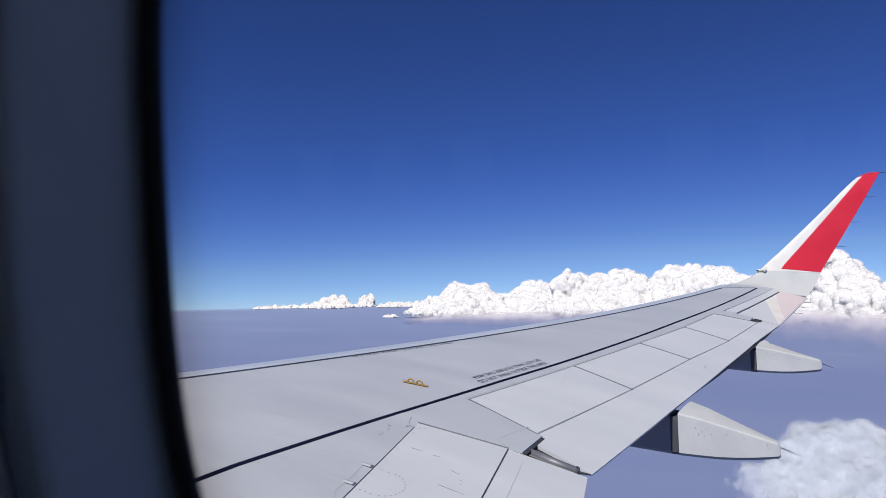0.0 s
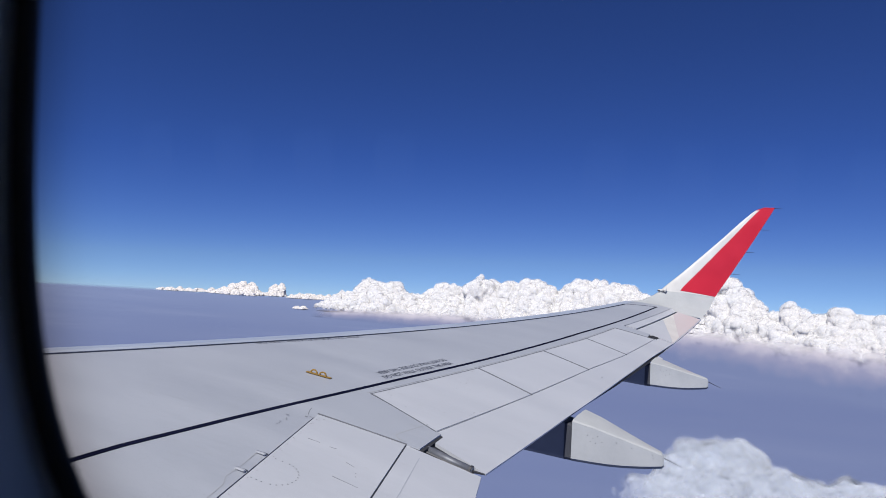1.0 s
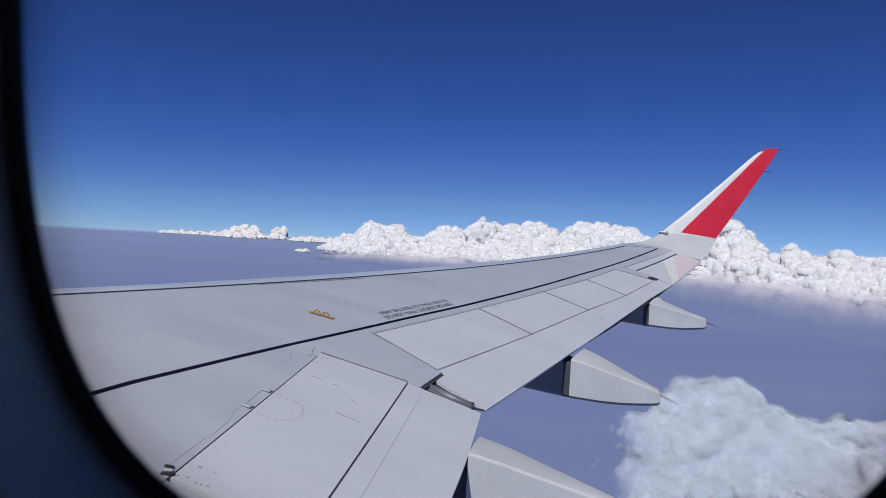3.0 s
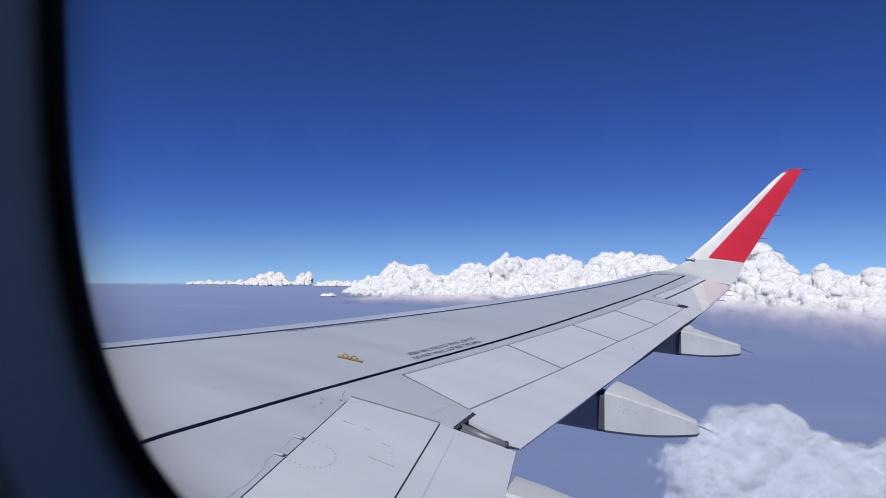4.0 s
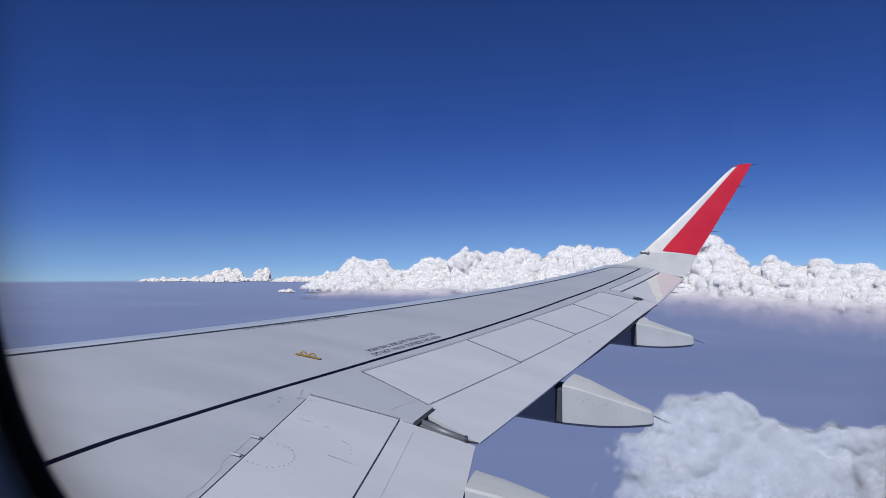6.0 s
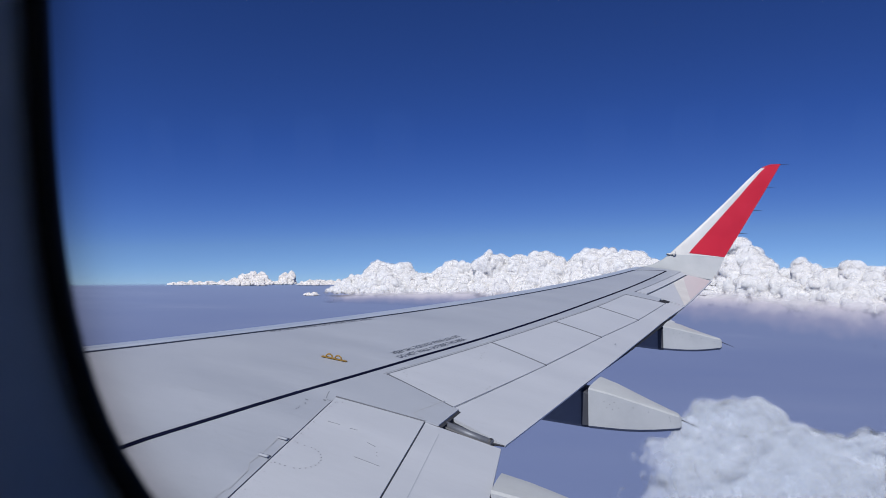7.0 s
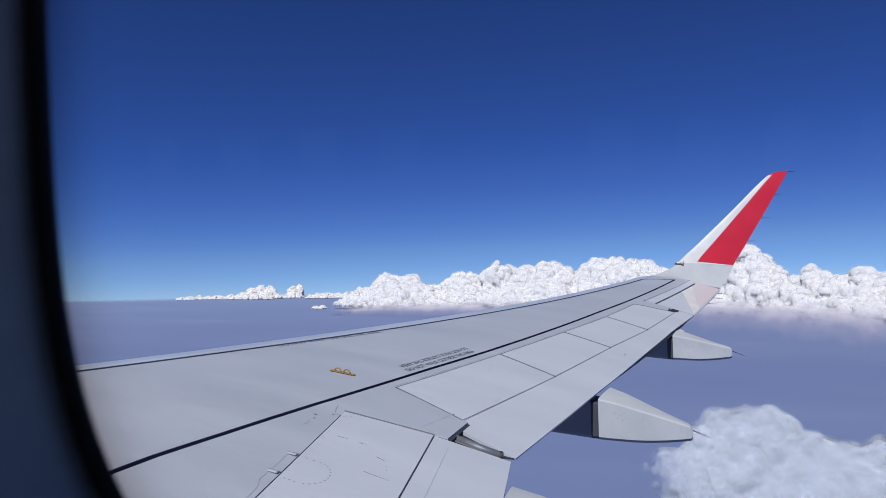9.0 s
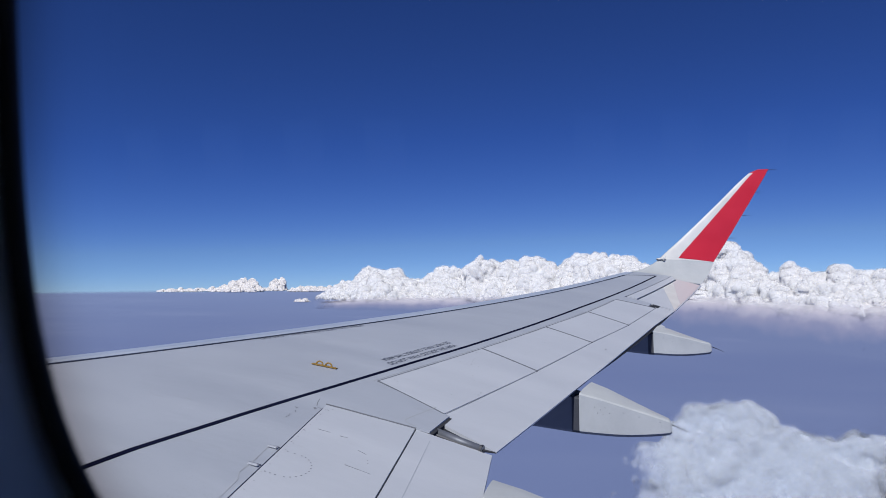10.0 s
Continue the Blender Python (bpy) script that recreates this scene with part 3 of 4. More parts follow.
def sharklet():
    fr = [1.0, 0.85, 0.65, 0.45, 0.28, 0.14, 0.06, 0.02, 0]
    th = [0.003, 0.015, 0.034, 0.05, 0.056, 0.05, 0.036, 0.022, 0]
    ring = list(zip(fr, th)) + [(s, -t) for s, t in list(zip(fr, th))[-2::-1]]
    verts, faces = [], []
    steps = 40
    n = len(ring)
    for q in range(steps + 1):
        k = (len(TIP) - 1) * q / steps
        le, te = tip_section(k)
        nn = tip_normal(k)
        c = (te - le).length
        for s, t in ring:
            verts.append(le.lerp(te, s) + nn * c * t * 0.8)
    for q in range(steps):
        for i in range(n - 1):
            faces.append((q * n + i, q * n + i + 1, (q + 1) * n + i + 1, (q + 1) * n + i))
    skin = len(faces)
    blunt = len(verts)
    for q in range(steps + 1):
        verts += [verts[q * n], verts[q * n + n - 1]]
    faces += [(blunt + 2 * q, blunt + 2 * q + 1, blunt + 2 * q + 3, blunt + 2 * q + 2) for q in range(steps)]
    faces += [tuple(range(n))[::-1], tuple(range(steps * n, steps * n + n))]
    ob = part("sharklet", verts, faces, [white_paint, fairing_paint, red_paint], wing, "upturned wing tip, white edge and red field")
    ob.data.polygons.foreach_set("use_smooth", [i < skin for i in range(len(faces))])
    for p in ob.data.polygons:
        q = p.index // (n - 1) if p.index < skin else p.index - skin
        if q > steps * 0.885:
            p.material_index = 2
        if q < steps * 0.27 or p.index == len(faces) - 2:
            p.material_index = 1
    return ob


shark = sharklet()


def shark_field(name, k0, k1, s0, s1, material, label):
    """Paint film on the cabin side of the tip, between two stations and two chord fractions."""
    th = cubic([0, 0.02, 0.06, 0.14, 0.28, 0.45, 0.65, 0.85, 1.0], [0, 0.022, 0.036, 0.05, 0.056, 0.05, 0.034, 0.015, 0.002])
    nu, nv = 10, 24
    verts = []
    for j in range(nv + 1):
        for i in range(nu + 1):
            f = i / nu
            k = k0(f) + (k1(f) - k0(f)) * j / nv
            s = s0(k) + (s1(k) - s0(k)) * f
            le, te = tip_section(k)
            c = (te - le).length
            verts.append(le.lerp(te, s) + tip_normal(k) * (c * float(th(s)) * 0.8 + 0.004))
    n = nu + 1
    faces = [(j * n + i, j * n + i + 1, (j + 1) * n + i + 1, (j + 1) * n + i) for j in range(nv) for i in range(nu)]
    return part(name, verts, faces, material, shark, label, True)


shark_field("red_field", lambda f: 3.32 - 0.3 * f, lambda f: 10.9, lambda k: 0.33 - 0.016 * (k - 3), lambda k: 0.995, red_paint, "red painted field")

for k in (5.08, 6.3, 7.6, 10.6):
    le, te = tip_section(k)
    part("static_wick", *rod(te + Vector((0, 0.02, 0)), te + Vector((0.02, -0.18, 0.0)), 0.007, 0.002, 6), dark_metal, shark, "thin dark static discharge wick")
for x in (14.6, 15.2, 15.7):
    y = -9.10 - (x - 13.42) * 0.335
    part("static_wick", *rod((x, y + 0.02, surf(x, y) - 0.01), (x + 0.02, y - 0.17, surf(x, y) - 0.03), 0.007, 0.002, 6), dark_metal, wing, "thin dark static discharge wick")

# yellow rope anchor on the wing
def anchor():
    """Two small round eyes on a long base plate."""
    x = 7.15
    pieces = []
    for y in (-5.555, -5.635):
        z = surf(x, y)
        arc = [(x, y + 0.030 * math.cos(w), z + 0.005 + 0.032 * math.sin(w)) for w in [math.pi * i / 8 for i in range(9)]]
        pieces += [rod(arc[i], arc[i + 1], 0.0065, 0.0065, 6) for i in range(8)]
    y = -5.60
    pieces.append(box_mesh(x, y, surf(x, y) + 0.006, 0.04, 0.225, 0.008, 0.003, pose(0, 0, 0, 10.5).to_3x3().to_4x4()))
    return joined(*pieces)


part("rope_anchor", *anchor(), yellow_paint, wing, "yellow double-eyed rope anchor on the skin")


# stencilled wording on the skin
def stencil(text, x0, y0, x1, y1, size, flip=False, name="walkway_wording"):
    cu = bpy.data.curves.new("wording", "FONT")
    cu.body = text
    cu.align_x = "CENTER"
    cu.align_y = "CENTER"
    cu.size = 1.0
    tmp = new("wording", cu)
    dg = bpy.context.evaluated_depsgraph_get()
    me = tmp.evaluated_get(dg).to_mesh()
    pts = [v.co.copy() for v in me.vertices]
    faces = [list(p.vertices) for p in me.polygons]
    wide = max(p.x for p in pts) - min(p.x for p in pts)
    tmp.evaluated_get(dg).to_mesh_clear()
    bpy.data.objects.remove(tmp)
    d = Vector((x1 - x0, y1 - y0))
    length = d.length
    d.normalize()
    up = Vector((-d.y, d.x))
    mid = Vector(((x0 + x1) / 2, (y0 + y1) / 2))
    verts = []
    for p in pts:
        u, v = p.x / wide * length, p.y * size
        if flip:
            u, v = -u, -v
        q = mid + d * u + up * v
        verts.append((q.x, q.y, surf(q.x, q.y) + 0.004))
    return part(name, verts, faces, mark_paint, wing, "dark stencilled wording")


stencil("DO NOT WALK OUTSIDE THIS AREA", 7.595, -6.032, 8.69, -6.416, 0.085)
stencil("DO NOT WALK OUTSIDE THIS AREA", 7.67, -5.950, 8.76, -6.332, 0.085, True)
stencil("DO NOT WALK OUTSIDE THIS AREA", 7.70, -4.73, 8.92, -5.34, 0.10)

# fasteners, brackets and scuffs round the inner spoiler
def stuff_part(*given):
    return tagged(part(*given), kind="stuff")


def dot(x, y, r=0.005):
    return ([(x + r * math.cos(w), y + r * math.sin(w), surf(x + r * math.cos(w), y + r * math.sin(w)) + 0.0035) for w in [math.pi * i / 4 for i in range(8)]], [tuple(range(8))])


rng = random.Random(5)
arc = [(5.498, -6.034 - 0.044 * i) for i in range(3)] + [(5.35 + 0.155 * math.cos(w), -6.10 - 0.13 * math.sin(w)) for w in [math.pi * (0.12 + 0.76 * i / 10) for i in range(11)]] + [(5.197, -6.10 + 0.03 * i) for i in range(3)]
row = [(6.28 - 0.11 * i, -5.972 - 0.006 * i + rng.uniform(-0.006, 0.006)) for i in range(17)]
cluster = [(4.40 + rng.uniform(0, 0.16), -6.07 - rng.uniform(0, 0.14)) for _ in range(8)] + [(6.05 + rng.uniform(-0.1, 0.12), -5.80 + rng.uniform(-0.02, 0.02)) for _ in range(8)]
stuff_part("fasteners", *joined(*[dot(x, y) for x, y in arc], *[dot(x, y, 0.005) for x, y in cluster]), faint_mark, wing, "dark fastener heads")
stuff_part("fasteners", *joined(*[dot(x, y, 0.004) for x, y in row]), speck_paint, wing, "faint fastener heads along the hinge line")
ups = [(7.12 + rng.uniform(0.03, 0.22), -6.14 - rng.uniform(0.02, 0.09)) for _ in range(5)] + [(8.15 + rng.gauss(0, 0.28), -6.66 + rng.gauss(0, 0.035)) for _ in range(14)] + [(7.42 + rng.gauss(0, 0.07), -6.86 + rng.gauss(0, 0.012)) for _ in range(4)]
stuff_part("fasteners", *joined(*[dot(x, y, rng.uniform(0.003, 0.007)) for x, y in ups]), speck_paint, wing, "faint fastener heads and specks")
stuff_part("fasteners", *joined(dot(10.09, -7.962, 0.010), dot(10.05, -7.955, 0.007)), faint_mark, wing, "two dark fastener heads on the flap")
corner = [(6.242, -5.893, 0.011), (6.258, -5.965, 0.005), (6.263, -5.984, 0.005), (6.297, -6.004, 0.005), (6.155, -5.969, 0.004), (5.849, -5.982, 0.004), (5.633, -5.995, 0.004)]
stuff_part("fasteners", *joined(*[dot(*c) for c in corner]), faint_mark, wing, "dark fastener heads at the spoiler's corner")
seam("skin_crack", [(6.292, -5.887), (6.36, -5.866), (6.431, -5.852)], 0.006, faint_mark, 0.002, "short dark mark at the spoiler's corner")
seam("skin_crack", [(6.272, -5.896), (6.262, -5.935)], 0.005, faint_mark, 0.002)
for x, y0, y1 in ((5.485, -5.905, -5.985), (5.22, -5.92, -6.0)):
    z = surf(x, (y0 + y1) / 2)
    bracket = part("hinge_bracket", *box_mesh(x, (y0 + y1) / 2, z + 0.008, 0.024, abs(y1 - y0) * 0.75, 0.009, 0.003, pose(0, 0, 0, 11).to_3x3().to_4x4()), panel_paint, wing, "small pale hinge bracket with a dark edge")
    part("bracket_edge", *box_mesh(x + 0.022, (y0 + y1) / 2, z + 0.005, 0.006, abs(y1 - y0) * 0.75 + 0.01, 0.008, 0.001, pose(0, 0, 0, 11).to_3x3().to_4x4()), mark_paint, bracket)
for points in ([(5.512, -5.918), (5.228, -5.940), (5.11, -5.938), (5.03, -5.972), (4.80, -5.992)], [(4.775, -5.998), (4.785, -5.980), (4.43, -5.995)]):
    seam("cover_joint", points, 0.004, speck_paint, 0.002, "fine joint ahead of the inner spoiler")
fitting = part("drain_fitting", *joined(box_mesh(4.40, -6.03, surf(4.40, -6.03) + 0.004, 0.030, 0.062, 0.012, 0.0055, pose(0, 0, 0, 0, 0, 18).to_3x3().to_4x4()),
                                        box_mesh(4.450, -6.005, surf(4.450, -6.005) + 0.004, 0.026, 0.052, 0.011, 0.005, pose(0, 0, 0, 0, 0, -12).to_3x3().to_4x4())), dark_metal, wing, "small dark fitting at the spoiler's corner")
part("lug", *box_mesh(4.425, -6.022, surf(4.425, -6.022) + 0.006, 0.014, 0.045, 0.012, 0.003), panel_paint, fitting, "pale lug")
scuffs = [((5.562, -6.362), (5.552, -6.523)), ((5.92, -6.20), (5.93, -6.25)), ((5.921, -6.05), (5.927, -6.13)), ((5.71, -6.45), (5.708, -6.458)), ((5.667, -6.464), (5.665, -6.472)), ((5.80, -6.36), (5.78, -6.42))]
stuff_part("scuffs", *joined(*[rod((a, b, surf(a, b) + 0.002), (c, d, surf(c, d) + 0.002), 0.003, 0.002, 4) for (a, b), (c, d) in scuffs]), faint_mark, wing, "thin dark scuff marks")
sheet("flap_seam", [(4.4, -6.797), (6.30, -6.697)], [(4.4, -6.803), (6.30, -6.703)], seam_faint, wing, 12, 1, -0.0035, 0.001, "fine faint seam along the flap")
specks = []
for _ in range(80):
    i, f, g = rng.choice((2, 3, 4, 5)), rng.random(), rng.random()**0.6
    (ax, ay), (bx, by) = along([SPOILER_FRONT[i], SPOILER_FRONT[i + 1]], f), along([SPOILER_REAR[i], SPOILER_REAR[i + 1]], f)
    specks.append(dot(ax + (bx - ax) * (0.05 + 0.9 * g), ay + (by - ay) * (0.05 + 0.9 * g), rng.uniform(0.002, 0.006)))
stuff_part("specks", *joined(*specks), speck_paint, wing, "faint dirt specks on the spoilers")


def fairing_rivets(x0, x1, y_te, y_tail, z_ref, fall):
    """Fastener heads on the inboard side of a fairing."""
    spots = [(0.13, 0.0), (0.19, -0.015), (0.24, 0.012), (0.16, -0.05), (0.22, -0.055), (0.29, -0.03), (0.45, 0.0), (0.62, -0.01), (0.86, -0.02), (0.87, -0.05)]
    pieces = []
    for f, b in spots:
        half = (x1 - x0) / 2
        w = float(np.interp(f, (0, 0.18, 0.35, 0.53, 0.7, 0.85, 1), (1.0, 0.90, 0.80, 0.675, 0.55, 0.45, 0.30))) * half
        skew = (0.29 if x0 > 6.4 else 0.03) * (1 - f)
        pieces.append(box_mesh((x0 + x1) / 2 - w * 0.985, y_te + (y_tail - y_te) * f - skew * (half - w), z_ref + b - fall * f, 0.008, 0.009, 0.009, 0.003))
    stuff_part("fasteners", *joined(*pieces), faint_mark, wing, "dark fastener heads on a fairing")


fairing_rivets(8.25, 8.68, -7.70, -8.50, -0.335, 0.17)
fairing_rivets(11.72, 12.10, -8.68, -9.43, 0.04, 0.13)
# lamp housing at the root of the tip's leading edge
le, te = tip_section(2.9)
lamp = part("tip_lamp", *joined(box_mesh(*(le + Vector((-0.03, -0.05, 0.03))), 0.05, 0.15, 0.05, 0.018), rod(le + Vector((-0.045, -0.13, 0.0)), le + Vector((-0.035, -0.16, 0.10)), 0.026, 0.014, 10)), white_paint, wing, "small white lamp housing at the foot of the tip", True)
part("lens", *box_mesh(*(le + Vector((-0.055, 0.0, 0.03))), 0.022, 0.05, 0.022, 0.006), dark_metal, lamp, "dark lamp lens")

# ---- fuselage side and window ----
WIN = Vector((1.8842, -7.7588, 0.8190))
WIN_YAW, WIN_LEAN = 8.07, 5.61
RADIUS = 1.975


def wpoint(u, v, n):
    """u towards the nose, v up the wall, n outwards, all from the window's middle; the wall is a tube."""
    r = RADIUS + n
    a = radians(WIN_LEAN) + v / RADIUS
    cx = math.cos(a) * r - math.cos(radians(WIN_LEAN)) * RADIUS
    cz = math.sin(a) * r - math.sin(radians(WIN_LEAN)) * RADIUS
    y = radians(WIN_YAW)
    return WIN + Vector((cx * math.cos(y) - u * math.sin(y), cx * math.sin(y) + u * math.cos(y), cz))


def flat(u, v, n):
    """The same close to the window, where the pane is flat."""
    a = radians(WIN_LEAN)
    cx, cz = n * math.cos(a) - v * math.sin(a), n * math.sin(a) + v * math.cos(a)
    y = radians(WIN_YAW)
    return WIN + Vector((cx * math.cos(y) - u * math.sin(y), cx * math.sin(y) + u * math.cos(y), cz))


def oval(a, b, e, count=96):
    out = []
    for i in range(count):
        w = 2 * math.pi * i / count
        c, s = math.cos(w), math.sin(w)
        r = (abs(c / a)**e + abs(s / b)**e)**(-1 / e)
        out.append((r * c, r * s))
    return out


def loft(rings, place=flat, closed=True):
    """Faces between rings of (list of (u, v), n)."""
    verts, faces = [], []
    for pts, n in rings:
        verts += [place(u, v, n) for u, v in pts]
    m = len(rings[0][0])
    for k in range(len(rings) - 1):
        for i in range(m):
            j = (i + 1) % m
            faces.append((k * m + i, k * m + j, (k + 1) * m + j, (k + 1) * m + i))
    return verts, faces


PANE_A, PANE_B, PANE_E = 0.115, 0.1435, 2.952
window = tagged(new("window_1"), "oval cabin window with a black rubber seal", "window", kind="structure")


PANE_RINGS = (-0.006, 0.001, 0.006, 0.011, 0.017, 0.033)      # the pane darkens from ring to ring


def grown(g, e=PANE_E):
    return oval(PANE_A + g, PANE_B + g, e)


part("window_seal", *loft([(grown(0.034), 0.022), (grown(0.009), 0.005), (grown(0.0025), 0.0015), (grown(0.0), 0.0), (grown(0.0008), -0.0015), (grown(0.0025), -0.003), (grown(0.0044), -0.0025), (grown(0.0054), 0.003)]),
     rubber, window, "black rubber window seal", True)
part("window_reveal", *loft([(grown(0.0046), 0.0), (grown(0.0056), -0.0028), (grown(0.0080, 2.8), -0.010), (grown(0.0138, 2.5), -0.0285), (grown(0.0148, 2.5), -0.0305), (grown(0.0168, 2.5), -0.0318), (grown(0.0195, 2.5), -0.0322)]),
     lining, window, "grey moulded window reveal")
pane = part("window_pane", *loft([([(0, 0)] * 96, 0.0215)] + [(grown(g), 0.0215) for g in PANE_RINGS]), glass, window, "clear window pane with a hazy brown film along its rim", True)
pane.visible_shadow = False
pane.data.attributes.new("film", "FLOAT", "POINT").data.foreach_set("value", [f for f in (0.0, 0.0, 0.08, 0.25, 0.55, 1.0, 1.0) for _ in range(96)])


def shell(name, n_in, hole, material, ulen, label):
    """A tube wall with the window's hole through it."""
    outer = []
    for u, v in oval(1, 1, 2):
        k = max(abs(u), abs(v))
        outer.append((u / k * 0.25, v / k * 0.25))
    verts, faces = loft([(hole, n_in), (outer, n_in)], lambda u, v, n: wpoint(u, v, n))
    us = [-0.25, 0.25]
    vs = [0.25 + (2 * math.pi * RADIUS - 0.5) * i / 60 for i in range(61)]
    base = len(verts)
    for u in us:
        for v in vs:
            verts.append(wpoint(u, v, n_in))
    m = len(vs)
    faces += [(base + i, base + i + 1, base + m + i + 1, base + m + i) for i in range(m - 1)]
    allv = [-0.25] + [-0.25 + 2 * math.pi * RADIUS * i / 72 for i in range(1, 73)]
    for lo, hi in ((-ulen[0], -0.25), (0.25, ulen[1])):
        base = len(verts)
        steps = int((hi - lo) / 0.25)
        for k in range(steps + 1):
            for v in allv:
                verts.append(wpoint(lo + (hi - lo) * k / steps, v, n_in))
        m = len(allv)
        # the unseen window row opposite is left open, added to brighten the cabin
        faces += [(base + k * m + i, base + k * m + i + 1, base + (k + 1) * m + i + 1, base + (k + 1) * m + i)
                  for k in range(steps) for i in range(m - 1) if not (i in (34, 35) and k % 2)]
    ob = part(name, verts, faces, material, None, "", True)
    return tagged(ob, label, "wall", kind="structure")


shell("wall_outer", 0.03, grown(0.034), fuselage_paint, (6.0, 9.0), "white painted fuselage skin around the window")
shell("wall_cabin", -0.034, grown(0.0185, 2.5), cabin_dark, (6.0, 9.0), "grey cabin wall lining in shade")
for name, u in (("wall_front", 9.0), ("wall_rear", -6.0)):
    ring = [wpoint(u, 2 * math.pi * RADIUS * i / 48, 0.03) for i in range(48)]
    mid = sum(ring, Vector()) / 48
    tagged(part(name, ring + [p + (p - mid).normalized() * 0 + Vector((0, 0.05, 0)) for p in ring],
                [tuple(range(48)), tuple(range(48, 96))[::-1]] + [(i, (i + 1) % 48, 48 + (i + 1) % 48, 48 + i) for i in range(48)], cabin_dark),
           "plain grey bulkhead closing the cabin", "wall", kind="structure")

# ---- undercast haze and clouds ----
haze, ht, hb = shader("haze_layer")
h_geo = ht.nodes.new("ShaderNodeNewGeometry")
h_map = ht.nodes.new("ShaderNodeMapping")
h_map.inputs["Scale"].default_value = (1, 0.45, 1)
h_n1 = node(ht, "ShaderNodeTexNoise", Scale=0.0022, Detail=7.0, Roughness=0.6)
ht.links.new(h_geo.outputs["Position"], h_map.inputs[0])
ht.links.new(h_map.outputs[0], h_n1.inputs["Vector"])
h_r = ramp(ht, h_n1.outputs["Fac"], [(0.35, (0.152, 0.192, 0.345)), (0.56, (0.172, 0.213, 0.362)), (0.72, (0.21, 0.25, 0.395))])
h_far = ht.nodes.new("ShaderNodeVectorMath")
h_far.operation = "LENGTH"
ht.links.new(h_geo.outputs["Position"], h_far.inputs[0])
h_aerial = ht.nodes.new("ShaderNodeMapRange")      # aerial perspective painted in: the colour pales with distance
h_aerial.inputs["From Min"].default_value = 1400.0
h_aerial.inputs["From Max"].default_value = 4600.0
h_aerial.inputs["To Max"].default_value = 0.75
ht.links.new(h_far.outputs["Value"], h_aerial.inputs["Value"])
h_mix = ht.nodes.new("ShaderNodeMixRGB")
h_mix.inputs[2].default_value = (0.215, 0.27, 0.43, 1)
ht.links.new(h_aerial.outputs[0], h_mix.inputs[0])
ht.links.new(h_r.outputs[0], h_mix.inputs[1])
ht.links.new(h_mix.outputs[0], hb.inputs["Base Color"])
hb.inputs["Roughness"].default_value = 1.0
hb.inputs["Specular IOR Level"].default_value = 0.0
h_out = ht.nodes.new("ShaderNodeVectorMath")
h_out.operation = "LENGTH"
ht.links.new(h_geo.outputs["Position"], h_out.inputs[0])
h_thin = ht.nodes.new("ShaderNodeMapRange")      # the haze thins out at its far rim
h_thin.interpolation_type = "SMOOTHSTEP"
h_thin.inputs["From Min"].default_value = 4560.0
h_thin.inputs["From Max"].default_value = 4900.0
h_thin.inputs["To Min"].default_value = 1.0
h_thin.inputs["To Max"].default_value = 0.0
ht.links.new(h_out.outputs["Value"], h_thin.inputs["Value"])
ht.links.new(h_thin.outputs[0], hb.inputs["Alpha"])

FAR = 4900.0


def layer_z(r):
    return -120 + 127 * (r / FAR)**3


def undercast():
    verts, faces = [(0, 0, layer_z(0))], []
    radii = [30, 80, 160, 300, 500, 800, 1200, 1700, 2300, 3000, 3700, 4300, 4500, 4600, 4700, 4800, FAR]
    m = 120
    for r in radii:
        for i in range(m):
            w = 2 * math.pi * i / m
            verts.append((r * math.sin(w), r * math.cos(w), layer_z(r)))
    faces = [(0, 1 + (i + 1) % m, 1 + i) for i in range(m)]
    for k in range(len(radii) - 1):
        for i in range(m):
            j = (i + 1) % m
            faces.append((1 + k * m + i, 1 + k * m + j, 1 + (k + 1) * m + j, 1 + (k + 1) * m + i))
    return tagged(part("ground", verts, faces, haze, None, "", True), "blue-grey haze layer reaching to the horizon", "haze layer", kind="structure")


undercast()


def ico(level):
    bm = bmesh.new()
    bmesh.ops.create_icosphere(bm, subdivisions=level, radius=1.0)
    v = np.array([x.co[:] for x in bm.verts])
    bm.verts.index_update()
    f = np.array([[x.index for x in p.verts] for p in bm.faces])
    bm.free()
    return v, f


BALL = ico(2)


def tri_mesh(name, vs, fs):
    me = bpy.data.meshes.new(name)
    sides = fs.shape[1]
    me.vertices.add(len(vs))
    me.vertices.foreach_set("co", vs.ravel())
    me.loops.add(len(fs) * sides)
    me.loops.foreach_set("vertex_index", fs.ravel().astype(np.int32))
    me.polygons.add(len(fs))
    me.polygons.foreach_set("loop_start", np.arange(0, len(fs) * sides, sides, dtype=np.int32))
    me.update()
    return me


def swell(p):
    """Smooth gradient noise, about -1 to 1, at points p."""
    base = np.floor(p)
    f = p - base
    w = f * f * f * (f * (f * 6 - 15) + 10)
    total = np.zeros(len(p))
    for dx in (0, 1):
        for dy in (0, 1):
            for dz in (0, 1):
                k = (base + (dx, dy, dz)).astype(np.int64)
                h = (k[:, 0] * 73856093) ^ (k[:, 1] * 19349663) ^ (k[:, 2] * 83492791)
                h = ((h ^ (h >> 13)) * 1274126177) & 0x7FFFFFFF
                g = np.stack([(h >> 3 & 255) / 127.5 - 1, (h >> 11 & 255) / 127.5 - 1, (h >> 19 & 255) / 127.5 - 1], axis=1)
                part_of = np.prod(np.where(np.array((dx, dy, dz)) == 1, w, 1 - w), axis=1)
                total += part_of * np.sum(g * (f - (dx, dy, dz)), axis=1)
    return total * 1.25


